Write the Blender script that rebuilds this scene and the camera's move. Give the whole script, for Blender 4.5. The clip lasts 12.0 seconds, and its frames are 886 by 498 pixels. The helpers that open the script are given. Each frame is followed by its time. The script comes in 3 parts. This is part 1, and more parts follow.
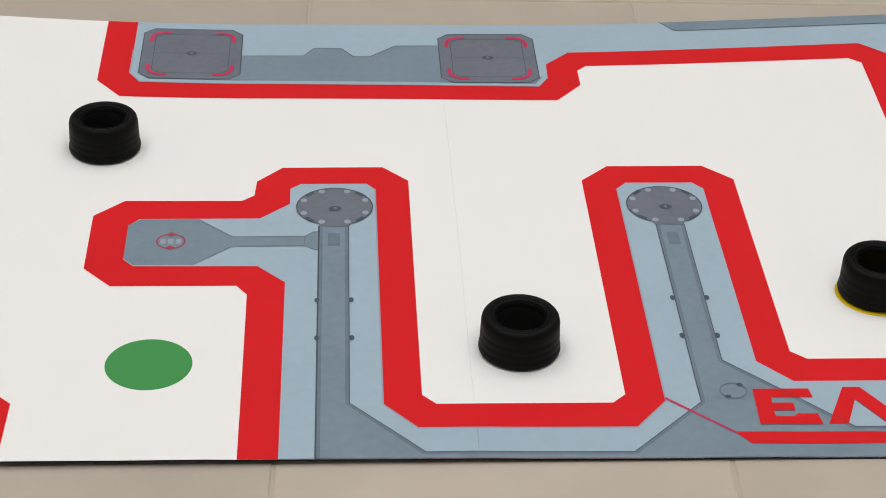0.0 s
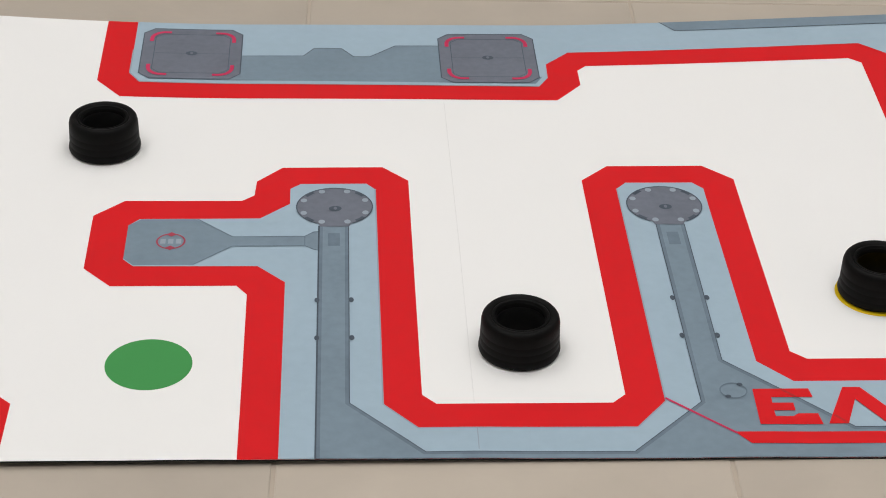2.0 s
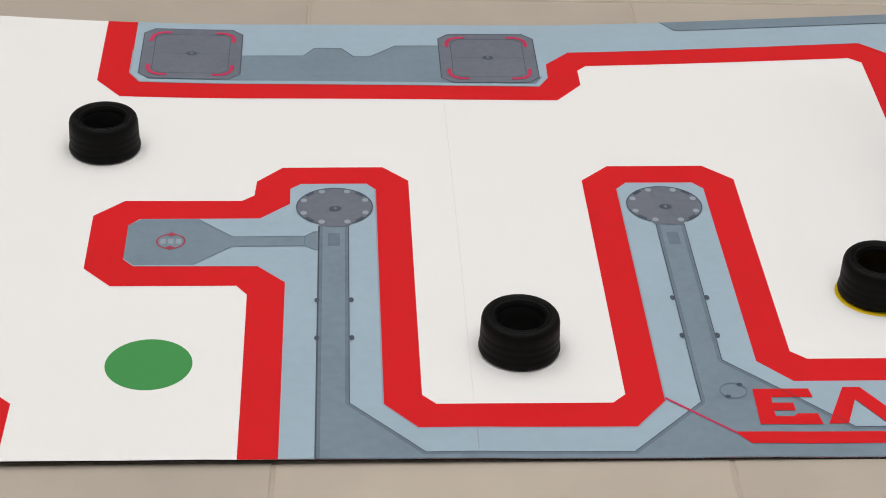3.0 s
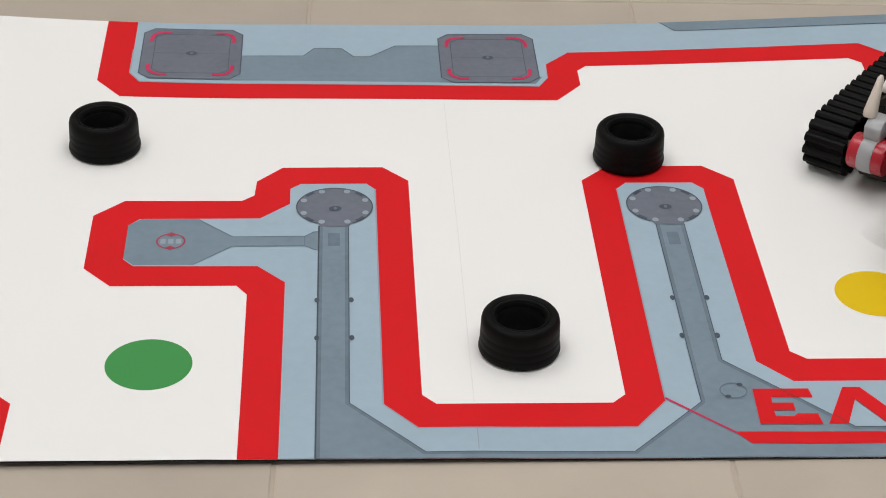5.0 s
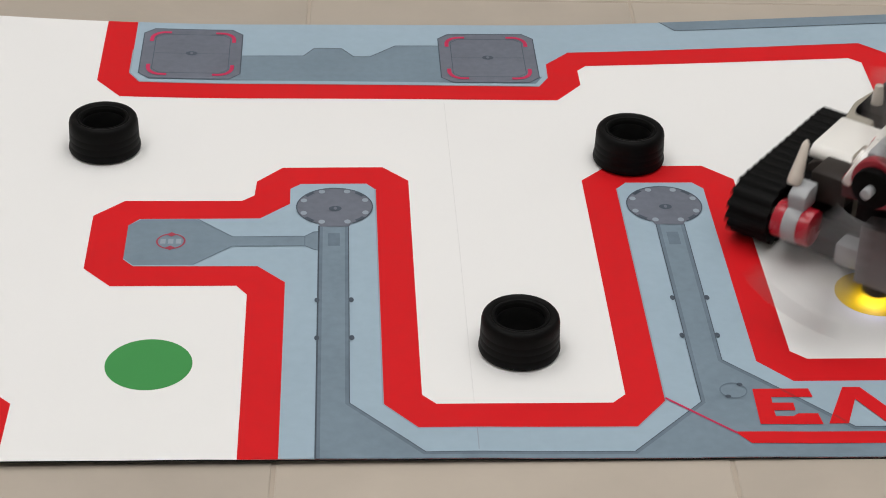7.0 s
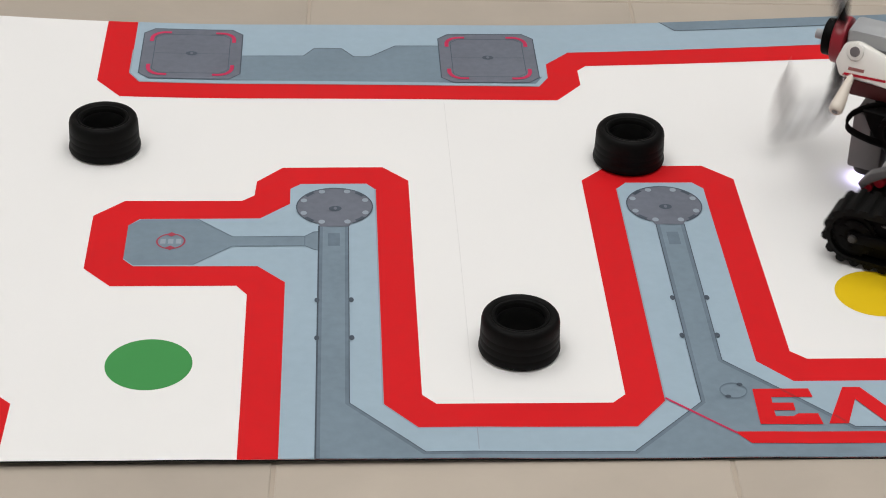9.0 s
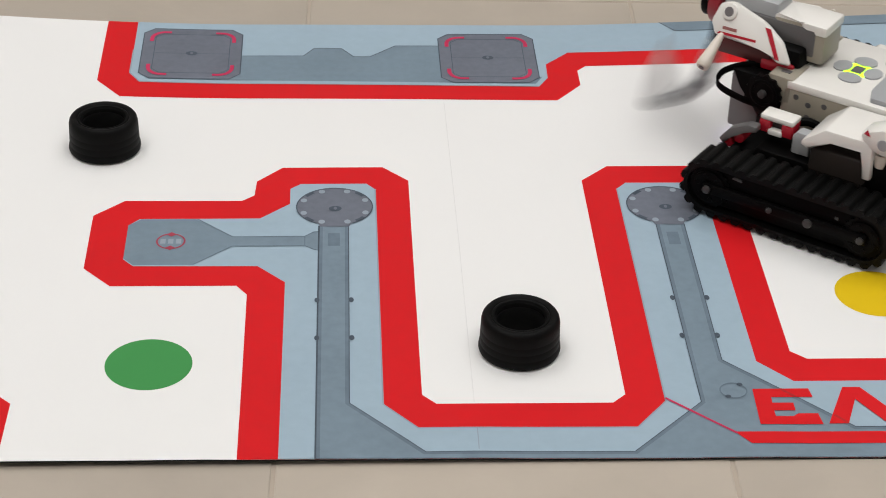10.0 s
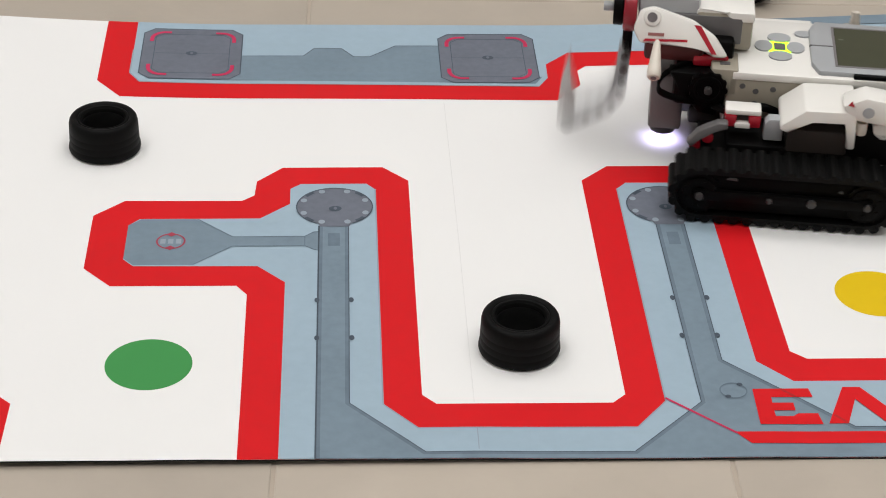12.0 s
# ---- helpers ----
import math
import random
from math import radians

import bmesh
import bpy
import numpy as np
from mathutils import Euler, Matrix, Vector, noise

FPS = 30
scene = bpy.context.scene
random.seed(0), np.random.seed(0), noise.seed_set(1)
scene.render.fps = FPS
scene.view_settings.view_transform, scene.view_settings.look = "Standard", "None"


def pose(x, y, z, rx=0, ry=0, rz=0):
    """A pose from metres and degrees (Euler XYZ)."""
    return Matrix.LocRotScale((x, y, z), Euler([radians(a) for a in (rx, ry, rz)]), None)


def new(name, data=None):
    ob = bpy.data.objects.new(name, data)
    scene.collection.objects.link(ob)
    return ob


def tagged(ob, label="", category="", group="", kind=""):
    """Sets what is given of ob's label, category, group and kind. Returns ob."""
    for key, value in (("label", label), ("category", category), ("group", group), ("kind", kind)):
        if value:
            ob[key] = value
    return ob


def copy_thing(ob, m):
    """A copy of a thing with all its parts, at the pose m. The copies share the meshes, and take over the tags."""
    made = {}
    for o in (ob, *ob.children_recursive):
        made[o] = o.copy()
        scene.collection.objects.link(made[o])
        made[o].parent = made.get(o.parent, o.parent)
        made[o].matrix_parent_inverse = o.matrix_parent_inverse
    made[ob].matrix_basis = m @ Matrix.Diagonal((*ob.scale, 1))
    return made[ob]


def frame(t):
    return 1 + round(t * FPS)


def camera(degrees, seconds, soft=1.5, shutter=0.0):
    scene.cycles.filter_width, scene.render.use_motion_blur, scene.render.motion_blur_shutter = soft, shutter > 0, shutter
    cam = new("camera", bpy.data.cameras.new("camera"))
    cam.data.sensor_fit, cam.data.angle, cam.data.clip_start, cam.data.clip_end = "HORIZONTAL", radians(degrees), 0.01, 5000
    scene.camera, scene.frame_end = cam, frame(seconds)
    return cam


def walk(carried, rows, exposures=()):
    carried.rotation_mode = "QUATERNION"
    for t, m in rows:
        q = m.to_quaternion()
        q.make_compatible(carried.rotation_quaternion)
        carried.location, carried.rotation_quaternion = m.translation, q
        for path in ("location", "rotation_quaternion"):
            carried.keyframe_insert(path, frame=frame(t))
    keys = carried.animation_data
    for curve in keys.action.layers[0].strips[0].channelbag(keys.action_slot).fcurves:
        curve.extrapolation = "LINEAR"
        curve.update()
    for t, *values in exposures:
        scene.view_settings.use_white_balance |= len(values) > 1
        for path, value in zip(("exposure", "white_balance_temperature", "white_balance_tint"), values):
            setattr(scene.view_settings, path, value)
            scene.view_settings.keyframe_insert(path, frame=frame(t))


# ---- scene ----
cam = camera(24.339, 12.0, soft=1.0, shutter=0.5)
CAM = pose(-0.0572, -0.8918, 0.6243, 57.557, -1.389, -2.702)
walk(cam, [(0.0, CAM), (12.0, CAM)], exposures=[(0.0, 0.0), (5.5, 0.01), (6.0, 0.06), (6.4, 0.02), (7.0, -0.05), (7.4, -0.04), (8.8, 0.0), (10.0, 0.04), (11.5, 0.06), (12.0, 0.09)])

# ---- light: a closed room with four wide ceiling panels ----
world = bpy.data.worlds.new("world")
scene.world = world
world.use_nodes = True
world.node_tree.nodes["Background"].inputs[0].default_value = (0.9, 0.95, 1.0, 1)
world.node_tree.nodes["Background"].inputs[1].default_value = 0.05
LAMP_POWER = 9.75
MM = 0.001


# ---- materials ----
def material(name, colour, rough=0.5, metal=0.0, grain=0.06, scale=60.0, bump=0.05, bump_scale=400.0, spec=0.5, coat=0.0):
    """A principled surface with variation at two scales and fine relief."""
    m = bpy.data.materials.new(name)
    m.use_nodes = True
    nt = m.node_tree
    b = nt.nodes["Principled BSDF"]
    b.inputs["Metallic"].default_value = metal
    b.inputs["Specular IOR Level"].default_value = spec
    b.inputs["Coat Weight"].default_value = coat
    co = nt.nodes.new("ShaderNodeTexCoord")
    n1 = nt.nodes.new("ShaderNodeTexNoise")
    n1.inputs["Scale"].default_value, n1.inputs["Detail"].default_value = scale, 4
    n2 = nt.nodes.new("ShaderNodeTexNoise")
    n2.inputs["Scale"].default_value, n2.inputs["Detail"].default_value = scale * 0.12, 2
    add = nt.nodes.new("ShaderNodeMath")
    add.operation = "ADD"
    ramp = nt.nodes.new("ShaderNodeMapRange")
    ramp.inputs[1].default_value, ramp.inputs[2].default_value = 0.6, 1.4
    ramp.inputs[3].default_value, ramp.inputs[4].default_value = 1 - grain, 1 + grain
    mul = nt.nodes.new("ShaderNodeVectorMath")
    mul.operation = "SCALE"
    mul.inputs[0].default_value = colour
    nt.links.new(co.outputs["Object"], n1.inputs["Vector"])
    nt.links.new(co.outputs["Object"], n2.inputs["Vector"])
    nt.links.new(n1.outputs["Fac"], add.inputs[0])
    nt.links.new(n2.outputs["Fac"], add.inputs[1])
    nt.links.new(add.outputs[0], ramp.inputs[0])
    nt.links.new(ramp.outputs[0], mul.inputs["Scale"])
    nt.links.new(mul.outputs[0], b.inputs["Base Color"])
    rr = nt.nodes.new("ShaderNodeMapRange")
    rr.inputs[1].default_value, rr.inputs[2].default_value = 0.6, 1.4
    rr.inputs[3].default_value, rr.inputs[4].default_value = max(0.03, rough - 0.06), min(1, rough + 0.06)
    nt.links.new(add.outputs[0], rr.inputs[0])
    nt.links.new(rr.outputs[0], b.inputs["Roughness"])
    if bump:
        nb = nt.nodes.new("ShaderNodeTexNoise")
        nb.inputs["Scale"].default_value, nb.inputs["Detail"].default_value = bump_scale, 3
        bu = nt.nodes.new("ShaderNodeBump")
        bu.inputs["Strength"].default_value, bu.inputs["Distance"].default_value = bump, 0.0005
        nt.links.new(co.outputs["Object"], nb.inputs["Vector"])
        nt.links.new(nb.outputs["Fac"], bu.inputs["Height"])
        nt.links.new(bu.outputs[0], b.inputs["Normal"])
    return m


def glowing(name, colour, strength):
    m = material(name, colour, 0.3, bump=0)
    b = m.node_tree.nodes["Principled BSDF"]
    b.inputs["Emission Color"].default_value = (*colour, 1)
    b.inputs["Emission Strength"].default_value = strength
    return m


def tile_material():
    """Beige stone tile: cloudy tint, small pores, each tile a little different."""
    m = material("beige_tile", (0.43, 0.375, 0.31), 0.42, grain=0.09, scale=22, bump=0.12, bump_scale=180)
    nt = m.node_tree
    mul = [n for n in nt.nodes if n.type == "VECT_MATH"][0]
    info = nt.nodes.new("ShaderNodeObjectInfo")
    mr = nt.nodes.new("ShaderNodeMapRange")
    mr.inputs[3].default_value, mr.inputs[4].default_value = 0.94, 1.06
    sc = nt.nodes.new("ShaderNodeVectorMath")
    sc.operation = "SCALE"
    nt.links.new(info.outputs["Random"], mr.inputs[0])
    nt.links.new(mul.outputs[0], sc.inputs[0])
    nt.links.new(mr.outputs[0], sc.inputs["Scale"])
    nt.links.new(sc.outputs[0], nt.nodes["Principled BSDF"].inputs["Base Color"])
    return m


WHITE_PRINT = material("white_vinyl", (0.80, 0.795, 0.78), 0.5, grain=0.012, scale=9, bump=0.02, spec=0.12)
RED_PRINT = material("red_print", (0.62, 0.010, 0.014), 0.5, grain=0.05, scale=110, bump=0.02, spec=0.12)
BLUE_PRINT = material("pale_blue_grey_print", (0.325, 0.425, 0.50), 0.5, grain=0.045, scale=150, bump=0.02, spec=0.12)
GREY_PRINT = material("slate_grey_print", (0.18, 0.24, 0.29), 0.5, grain=0.10, scale=190, bump=0.02, spec=0.12)
SHADE_PRINT = material("deep_slate_print", (0.140, 0.186, 0.23), 0.5, grain=0.14, scale=190, bump=0, spec=0.12)
OVER_PRINT = material("red_over_grey_print", (0.47, 0.022, 0.024), 0.5, grain=0.14, scale=150, bump=0, spec=0.12)
PLATE_PRINT = material("violet_grey_print", (0.145, 0.16, 0.195), 0.5, grain=0.13, scale=240, bump=0.02, spec=0.12)
DARK_PRINT = material("dark_outline_print", (0.07, 0.09, 0.115), 0.45, grain=0.1, scale=60, bump=0, spec=0.12)
PALE_PRINT = material("pale_spot_print", (0.28, 0.33, 0.38), 0.45, grain=0.05, bump=0, spec=0.12)
PINK_PRINT = material("crimson_mark_print", (0.50, 0.035, 0.10), 0.45, grain=0.06, bump=0, spec=0.12)
GREEN_PRINT = material("green_print", (0.055, 0.27, 0.075), 0.5, grain=0.03, scale=20, bump=0.02, spec=0.12)
YELLOW_PRINT = material("yellow_print", (0.72, 0.49, 0.01), 0.5, grain=0.03, scale=20, bump=0.02, spec=0.12)
BACKING = material("shadow_gap_backing", (0.012, 0.012, 0.012), 0.8, grain=0.1)
TILE = tile_material()
GROUT = material("grout", (0.41, 0.35, 0.285), 0.85, grain=0.12, scale=50, bump=0.3)
PLASTER = material("off_white_plaster", (0.40, 0.39, 0.38), 0.8, grain=0.04, scale=3, bump=0.1, bump_scale=60)
RUBBER = material("black_tyre_rubber", (0.0032, 0.0032, 0.0031), 0.55, grain=0.25, scale=90, bump=0.2, bump_scale=900, spec=0.10)
TRACK_RUBBER = material("black_track_rubber", (0.0024, 0.0024, 0.0022), 0.55, grain=0.25, scale=90, bump=0.2, bump_scale=900, spec=0.13)
BLACK = material("black_plastic", (0.0025, 0.0023, 0.0023), 0.45, grain=0.1, scale=70, bump=0.03, spec=0.06)
WHITE = material("white_plastic", (0.80, 0.78, 0.735), 0.2, grain=0.03, scale=30, bump=0.03, coat=0.15)
CREAM = material("aged_white_plastic", (0.66, 0.60, 0.52), 0.3, grain=0.05, scale=60, bump=0.03)
LIGHT_GREY = material("light_grey_plastic", (0.36, 0.37, 0.38), 0.32, grain=0.04, scale=40, bump=0.03)
TAN_GREY = material("warm_grey_plastic", (0.31, 0.28, 0.222), 0.36, grain=0.05, scale=40, bump=0.03)
BROWN_BLACK = material("brown_black_plastic", (0.030, 0.024, 0.021), 0.4, grain=0.08, scale=50, bump=0.03, spec=0.2)
MID_GREY = material("mid_grey_plastic", (0.16, 0.145, 0.148), 0.36, grain=0.05, scale=50, bump=0.03)
DARK_GREY = material("dark_grey_plastic", (0.11, 0.105, 0.105), 0.36, grain=0.06, scale=50, bump=0.03)
RED = material("red_plastic", (0.43, 0.013, 0.028), 0.25, grain=0.04, scale=50, bump=0.03, coat=0.15)
# white blades: their shade is put into this grey
BLADE = material("shaded_white_blade", (0.50, 0.49, 0.48), 0.25, grain=0.04, scale=40, bump=0.03)
HUB_RED = material("dark_red_plastic", (0.28, 0.014, 0.026), 0.3, grain=0.05, scale=50, bump=0.03)
EMBLEM_PRINT = material("dull_crimson_print", (0.36, 0.055, 0.085), 0.5, grain=0.1, scale=200, bump=0, spec=0.12)
PIN_GREY = material("deep_grey_plastic", (0.05, 0.048, 0.047), 0.36, grain=0.06, scale=50, bump=0.03, spec=0.3)
SHADED_MAROON = material("shaded_maroon_plastic", (0.075, 0.016, 0.016), 0.35, grain=0.08, scale=50, bump=0.03, spec=0.3)
FADED_RED = material("faded_red_marking", (0.30, 0.11, 0.10), 0.4, grain=0.1, scale=300, bump=0)
SCREEN = material("olive_lcd_glass", (0.058, 0.060, 0.036), 0.25, grain=0.05, scale=80, bump=0, spec=0.12)
GREEN_LED = glowing("green_led", (0.42, 1.0, 0.02), 2.2)
SENSOR_LED = glowing("cold_white_led", (0.66, 0.60, 1.0), 18.0)


# ---- mesh tools (millimetres in, metres out) ----
def part(name, bm, mat, parent=None, label="", smooth=False):
    """Links a bmesh as one mesh object, under its thing if one is given."""
    me = bpy.data.meshes.new(name)
    bmesh.ops.recalc_face_normals(bm, faces=bm.faces)
    bm.to_mesh(me)
    bm.free()
    me.materials.append(mat)
    if smooth:
        me.shade_smooth()
        me.set_sharp_from_angle(angle=radians(38))
    ob = new(name, me)
    ob.parent = parent
    if label:
        ob["label"] = label
    return ob


def root(name, label, category, group="", kind=""):
    ob = new(name)
    ob.empty_display_size = 0.02
    return tagged(ob, label, category, group, kind)


def box(bm, x0, x1, y0, y1, z0, z1, bevel=0.0, m=None):
    vs = [bm.verts.new((x * MM, y * MM, z * MM)) for z in (z0, z1) for x, y in ((x0, y0), (x1, y0), (x1, y1), (x0, y1))]
    fs = [bm.faces.new([vs[i] for i in q]) for q in ((3, 2, 1, 0), (4, 5, 6, 7), (0, 1, 5, 4), (1, 2, 6, 5), (2, 3, 7, 6), (3, 0, 4, 7))]
    if bevel:
        es = list({e for f in fs for e in f.edges})
        out = bmesh.ops.bevel(bm, geom=es, offset=bevel * MM, segments=2, affect="EDGES", profile=0.5)
        vs = list({v for f in out["faces"] for v in f.verts} | {v for v in vs if v.is_valid})
    if m is not None:
        bmesh.ops.transform(bm, matrix=m, verts=vs)
    return bm


def prism(bm, outline, a0, a1, axis="y", bevel=0.0):
    """Extrudes an outline: along y it is given in x, z; along x in y, z; along z in x, y."""
    put = {"y": lambda p, a: (p[0], a, p[1]), "x": lambda p, a: (a, p[0], p[1]), "z": lambda p, a: (p[0], p[1], a)}[axis]
    lo = [bm.verts.new(Vector(put(p, a0)) * MM) for p in outline]
    hi = [bm.verts.new(Vector(put(p, a1)) * MM) for p in outline]
    fs = [bm.faces.new(lo[::-1]), bm.faces.new(hi)]
    n = len(outline)
    fs += [bm.faces.new((lo[i], lo[(i + 1) % n], hi[(i + 1) % n], hi[i])) for i in range(n)]
    if bevel:
        es = list({e for f in fs for e in f.edges})
        bmesh.ops.bevel(bm, geom=es, offset=bevel * MM, segments=2, affect="EDGES", profile=0.5)
    return bm


def lathe(bm, profile, axis="z", at=(0, 0, 0), seg=40, m=None):
    """Turns a closed profile of (radius, height) round an axis."""
    rings = []
    for i in range(seg):
        a = 2 * math.pi * i / seg
        c, s = math.cos(a), math.sin(a)
        ring = []
        for r, hgt in profile:
            v = {"z": (r * c, r * s, hgt), "y": (r * c, hgt, r * s), "x": (hgt, r * c, r * s)}[axis]
            w = (Vector(v) + Vector(at)) * MM
            ring.append(bm.verts.new(m @ w if m is not None else w))
        rings.append(ring)
    n = len(profile)
    for i in range(seg):
        p, q = rings[i], rings[(i + 1) % seg]
        for k in range(n):
            bm.faces.new((p[k], q[k], q[(k + 1) % n], p[(k + 1) % n]))
    return bm


def drum(bm, r, a0, a1, axis="z", at=(0, 0, 0), seg=28, edge=0.5, m=None):
    """A solid cylinder with rounded rims."""
    e = min(edge, r * 0.4, (a1 - a0) * 0.4)
    prof = [(0.01, a0), (r - e, a0), (r - e * 0.3, a0 + e * 0.3), (r, a0 + e), (r, a1 - e), (r - e * 0.3, a1 - e * 0.3), (r - e, a1), (0.01, a1)]
    return lathe(bm, prof, axis, at, seg, m)


def tube(name, points, radius, mat, parent=None, label="", flat=1.0):
    """A cable as a swept mesh through points (millimetres), smoothed."""
    pts = [Vector(p) for p in points]
    path = []
    for i in range(len(pts) - 1):
        p0, p1, p2, p3 = pts[max(i - 1, 0)], pts[i], pts[i + 1], pts[min(i + 2, len(pts) - 1)]
        for k in range(6):
            t = k / 6
            path.append(0.5 * (2 * p1 + (p2 - p0) * t + (2 * p0 - 5 * p1 + 4 * p2 - p3) * t * t + (3 * p1 - p0 - 3 * p2 + p3) * t ** 3))
    path.append(pts[-1])
    bm = bmesh.new()
    rings = []
    for i, p in enumerate(path):
        d = (path[min(i + 1, len(path) - 1)] - path[max(i - 1, 0)]).normalized()
        side = d.cross(Vector((0.05, 0.1, 1))).normalized()
        up = side.cross(d)
        rings.append([bm.verts.new((p + side * radius * math.cos(a) + up * radius * flat * math.sin(a)) * MM) for a in [k * math.pi / 4 for k in range(8)]])
    for p, q in zip(rings, rings[1:]):
        for k in range(8):
            bm.faces.new((p[k], p[(k + 1) % 8], q[(k + 1) % 8], q[k]))
    bm.faces.new(rings[0][::-1])
    bm.faces.new(rings[-1])
    return part(name, bm, mat, parent, label, smooth=True)


def oval(cx, cy, rx, ry, seg=48, turn=0.0):
    return [(cx + rx * math.cos(2 * math.pi * k / seg + turn), cy + ry * math.sin(2 * math.pi * k / seg + turn)) for k in range(seg)]


# ---- room ----
def slab(name, x0, x1, y0, y1, z0, z1, mat):
    bm = bmesh.new()
    box(bm, x0 * 1000, x1 * 1000, y0 * 1000, y1 * 1000, z0 * 1000, z1 * 1000)
    return tagged(part(name, bm, mat), kind="structure")


FLOOR_Z = -0.0011
floor = slab("floor", -1.8, 1.8, -1.8, 1.8, -0.10, FLOOR_Z - 0.0006, GROUT)
tagged(floor, "beige stone tiled floor with narrow grout joints", "floor")
slab("wall_north", -2.1, 2.1, 1.8, 2.1, -0.10, 2.5, PLASTER)
slab("wall_south", -2.1, 2.1, -2.1, -1.8, -0.10, 2.5, PLASTER)
slab("wall_west", -2.1, -1.8, -1.8, 1.8, -0.10, 2.5, PLASTER)
slab("wall_east", 1.8, 2.1, -1.8, 1.8, -0.10, 2.5, PLASTER)
slab("ceiling", -2.1, 2.1, -2.1, 2.1, 2.5, 2.6, PLASTER)

LAMP_GLOW = glowing("lamp_diffuser", (1.0, 0.985, 0.96), 1.8)


def ceiling_panel(x, y):
    lamp = root("ceiling_light", "white square ceiling light panel, switched on", "ceiling light", "ceiling lights")
    lamp.location = (x, y, 2.5)
    bm = bmesh.new()
    box(bm, -600, 600, -600, 600, -30, -1, 6)
    part("frame", bm, WHITE, lamp)
    bm = bmesh.new()
    box(bm, -580, 580, -580, 580, -34, -30.5)
    part("diffuser", bm, LAMP_GLOW, lamp)
    data = bpy.data.lights.new("panel_light", "AREA")
    data.shape, data.size, data.energy, data.color = "SQUARE", 1.16, LAMP_POWER, (0.985, 0.985, 1.0)
    ob = new("panel_light", data)
    ob.location = (x, y, 2.46)


for px, py in ((-0.85, 0.85), (0.75, 0.85), (-0.85, -0.75), (0.75, -0.75)):
    ceiling_panel(px, py)


# ---- printed mat ----
def ease(t):
    t = min(1.0, max(0.0, t))
    return t * t * (3 - 2 * t)


def mat_height(x, y):
    """How far the vinyl lifts off the floor, in millimetres: curled far corners, a wavy near edge."""
    far = ease((y - 110) / 260)
    up = 0.0
    if x > 90:
        up += 8.5 * ((min(x, 420) - 90) / 240) ** 1.3
    if x < -120:
        up += 7.5 * ((-120 - max(x, -330)) / 165) ** 1.5
    near = ease((-40 - y) / 64)
    lift = 2.5 - 2.3 * ease((x + 90) / 190) + 0.35 * math.sin(x * 0.021) + 0.45 * max(0.0, math.sin(x * 0.045 + 1.0)) ** 3
    ripple = 0.25 * math.sin(x * 0.017 + y * 0.009) * ease((y + 20) / 120) + 0.25
    return up * far + lift * near + ripple * (1 - near)


STEP = 0.14


def printed(name, outline, layer, mat, parent, label=""):
    """One printed shape: an outline on the mat, cut by a grid so that it follows the vinyl."""
    bm = bmesh.new()
    bm.faces.new([bm.verts.new((x, y, 0)) for x, y in outline])
    xs, ys = [p[0] for p in outline], [p[1] for p in outline]
    for axis, lo, hi in ((0, min(xs), max(xs)), (1, min(ys), max(ys))):
        k = math.floor(lo / 20) + 1
        while k * 20 < hi - 0.01:
            co, no = [0.0, 0.0, 0.0], [0.0, 0.0, 0.0]
            co[axis], no[axis] = k * 20.0, 1.0
            bmesh.ops.bisect_plane(bm, geom=bm.verts[:] + bm.edges[:] + bm.faces[:], plane_co=co, plane_no=no, dist=1e-4)
            k += 1
    bmesh.ops.triangulate(bm, faces=bm.faces)
    for v in bm.verts:
        v.co.z = mat_height(v.co.x, v.co.y) + layer * STEP
        v.co *= MM
    me = bpy.data.meshes.new(name)
    for f in bm.faces:
        f.smooth = True
    bmesh.ops.recalc_face_normals(bm, faces=bm.faces)
    if sum(f.normal.z for f in bm.faces) < 0:
        bmesh.ops.reverse_faces(bm, faces=bm.faces)
    bm.to_mesh(me)
    bm.free()
    me.materials.append(mat)
    ob = new(name, me)
    ob.parent = parent
    if label:
        ob["label"] = label
    return ob


def ring_outline(name, outline, width, layer, mat, parent):
    """A thin printed contour: short quads along a closed outline."""
    n = len(outline)
    inner = []
    cx, cy = sum(p[0] for p in outline) / n, sum(p[1] for p in outline) / n
    for x, y in outline:
        d = math.hypot(x - cx, y - cy) or 1
        inner.append((x - (x - cx) / d * width, y - (y - cy) / d * width))
    bm = bmesh.new()
    a = [bm.verts.new((x * MM, y * MM, (mat_height(x, y) + layer * STEP) * MM)) for x, y in outline]
    b = [bm.verts.new((x * MM, y * MM, (mat_height(x, y) + layer * STEP) * MM)) for x, y in inner]
    for i in range(n):
        bm.faces.new((a[i], a[(i + 1) % n], b[(i + 1) % n], b[i]))
    return part(name, bm, mat, parent)


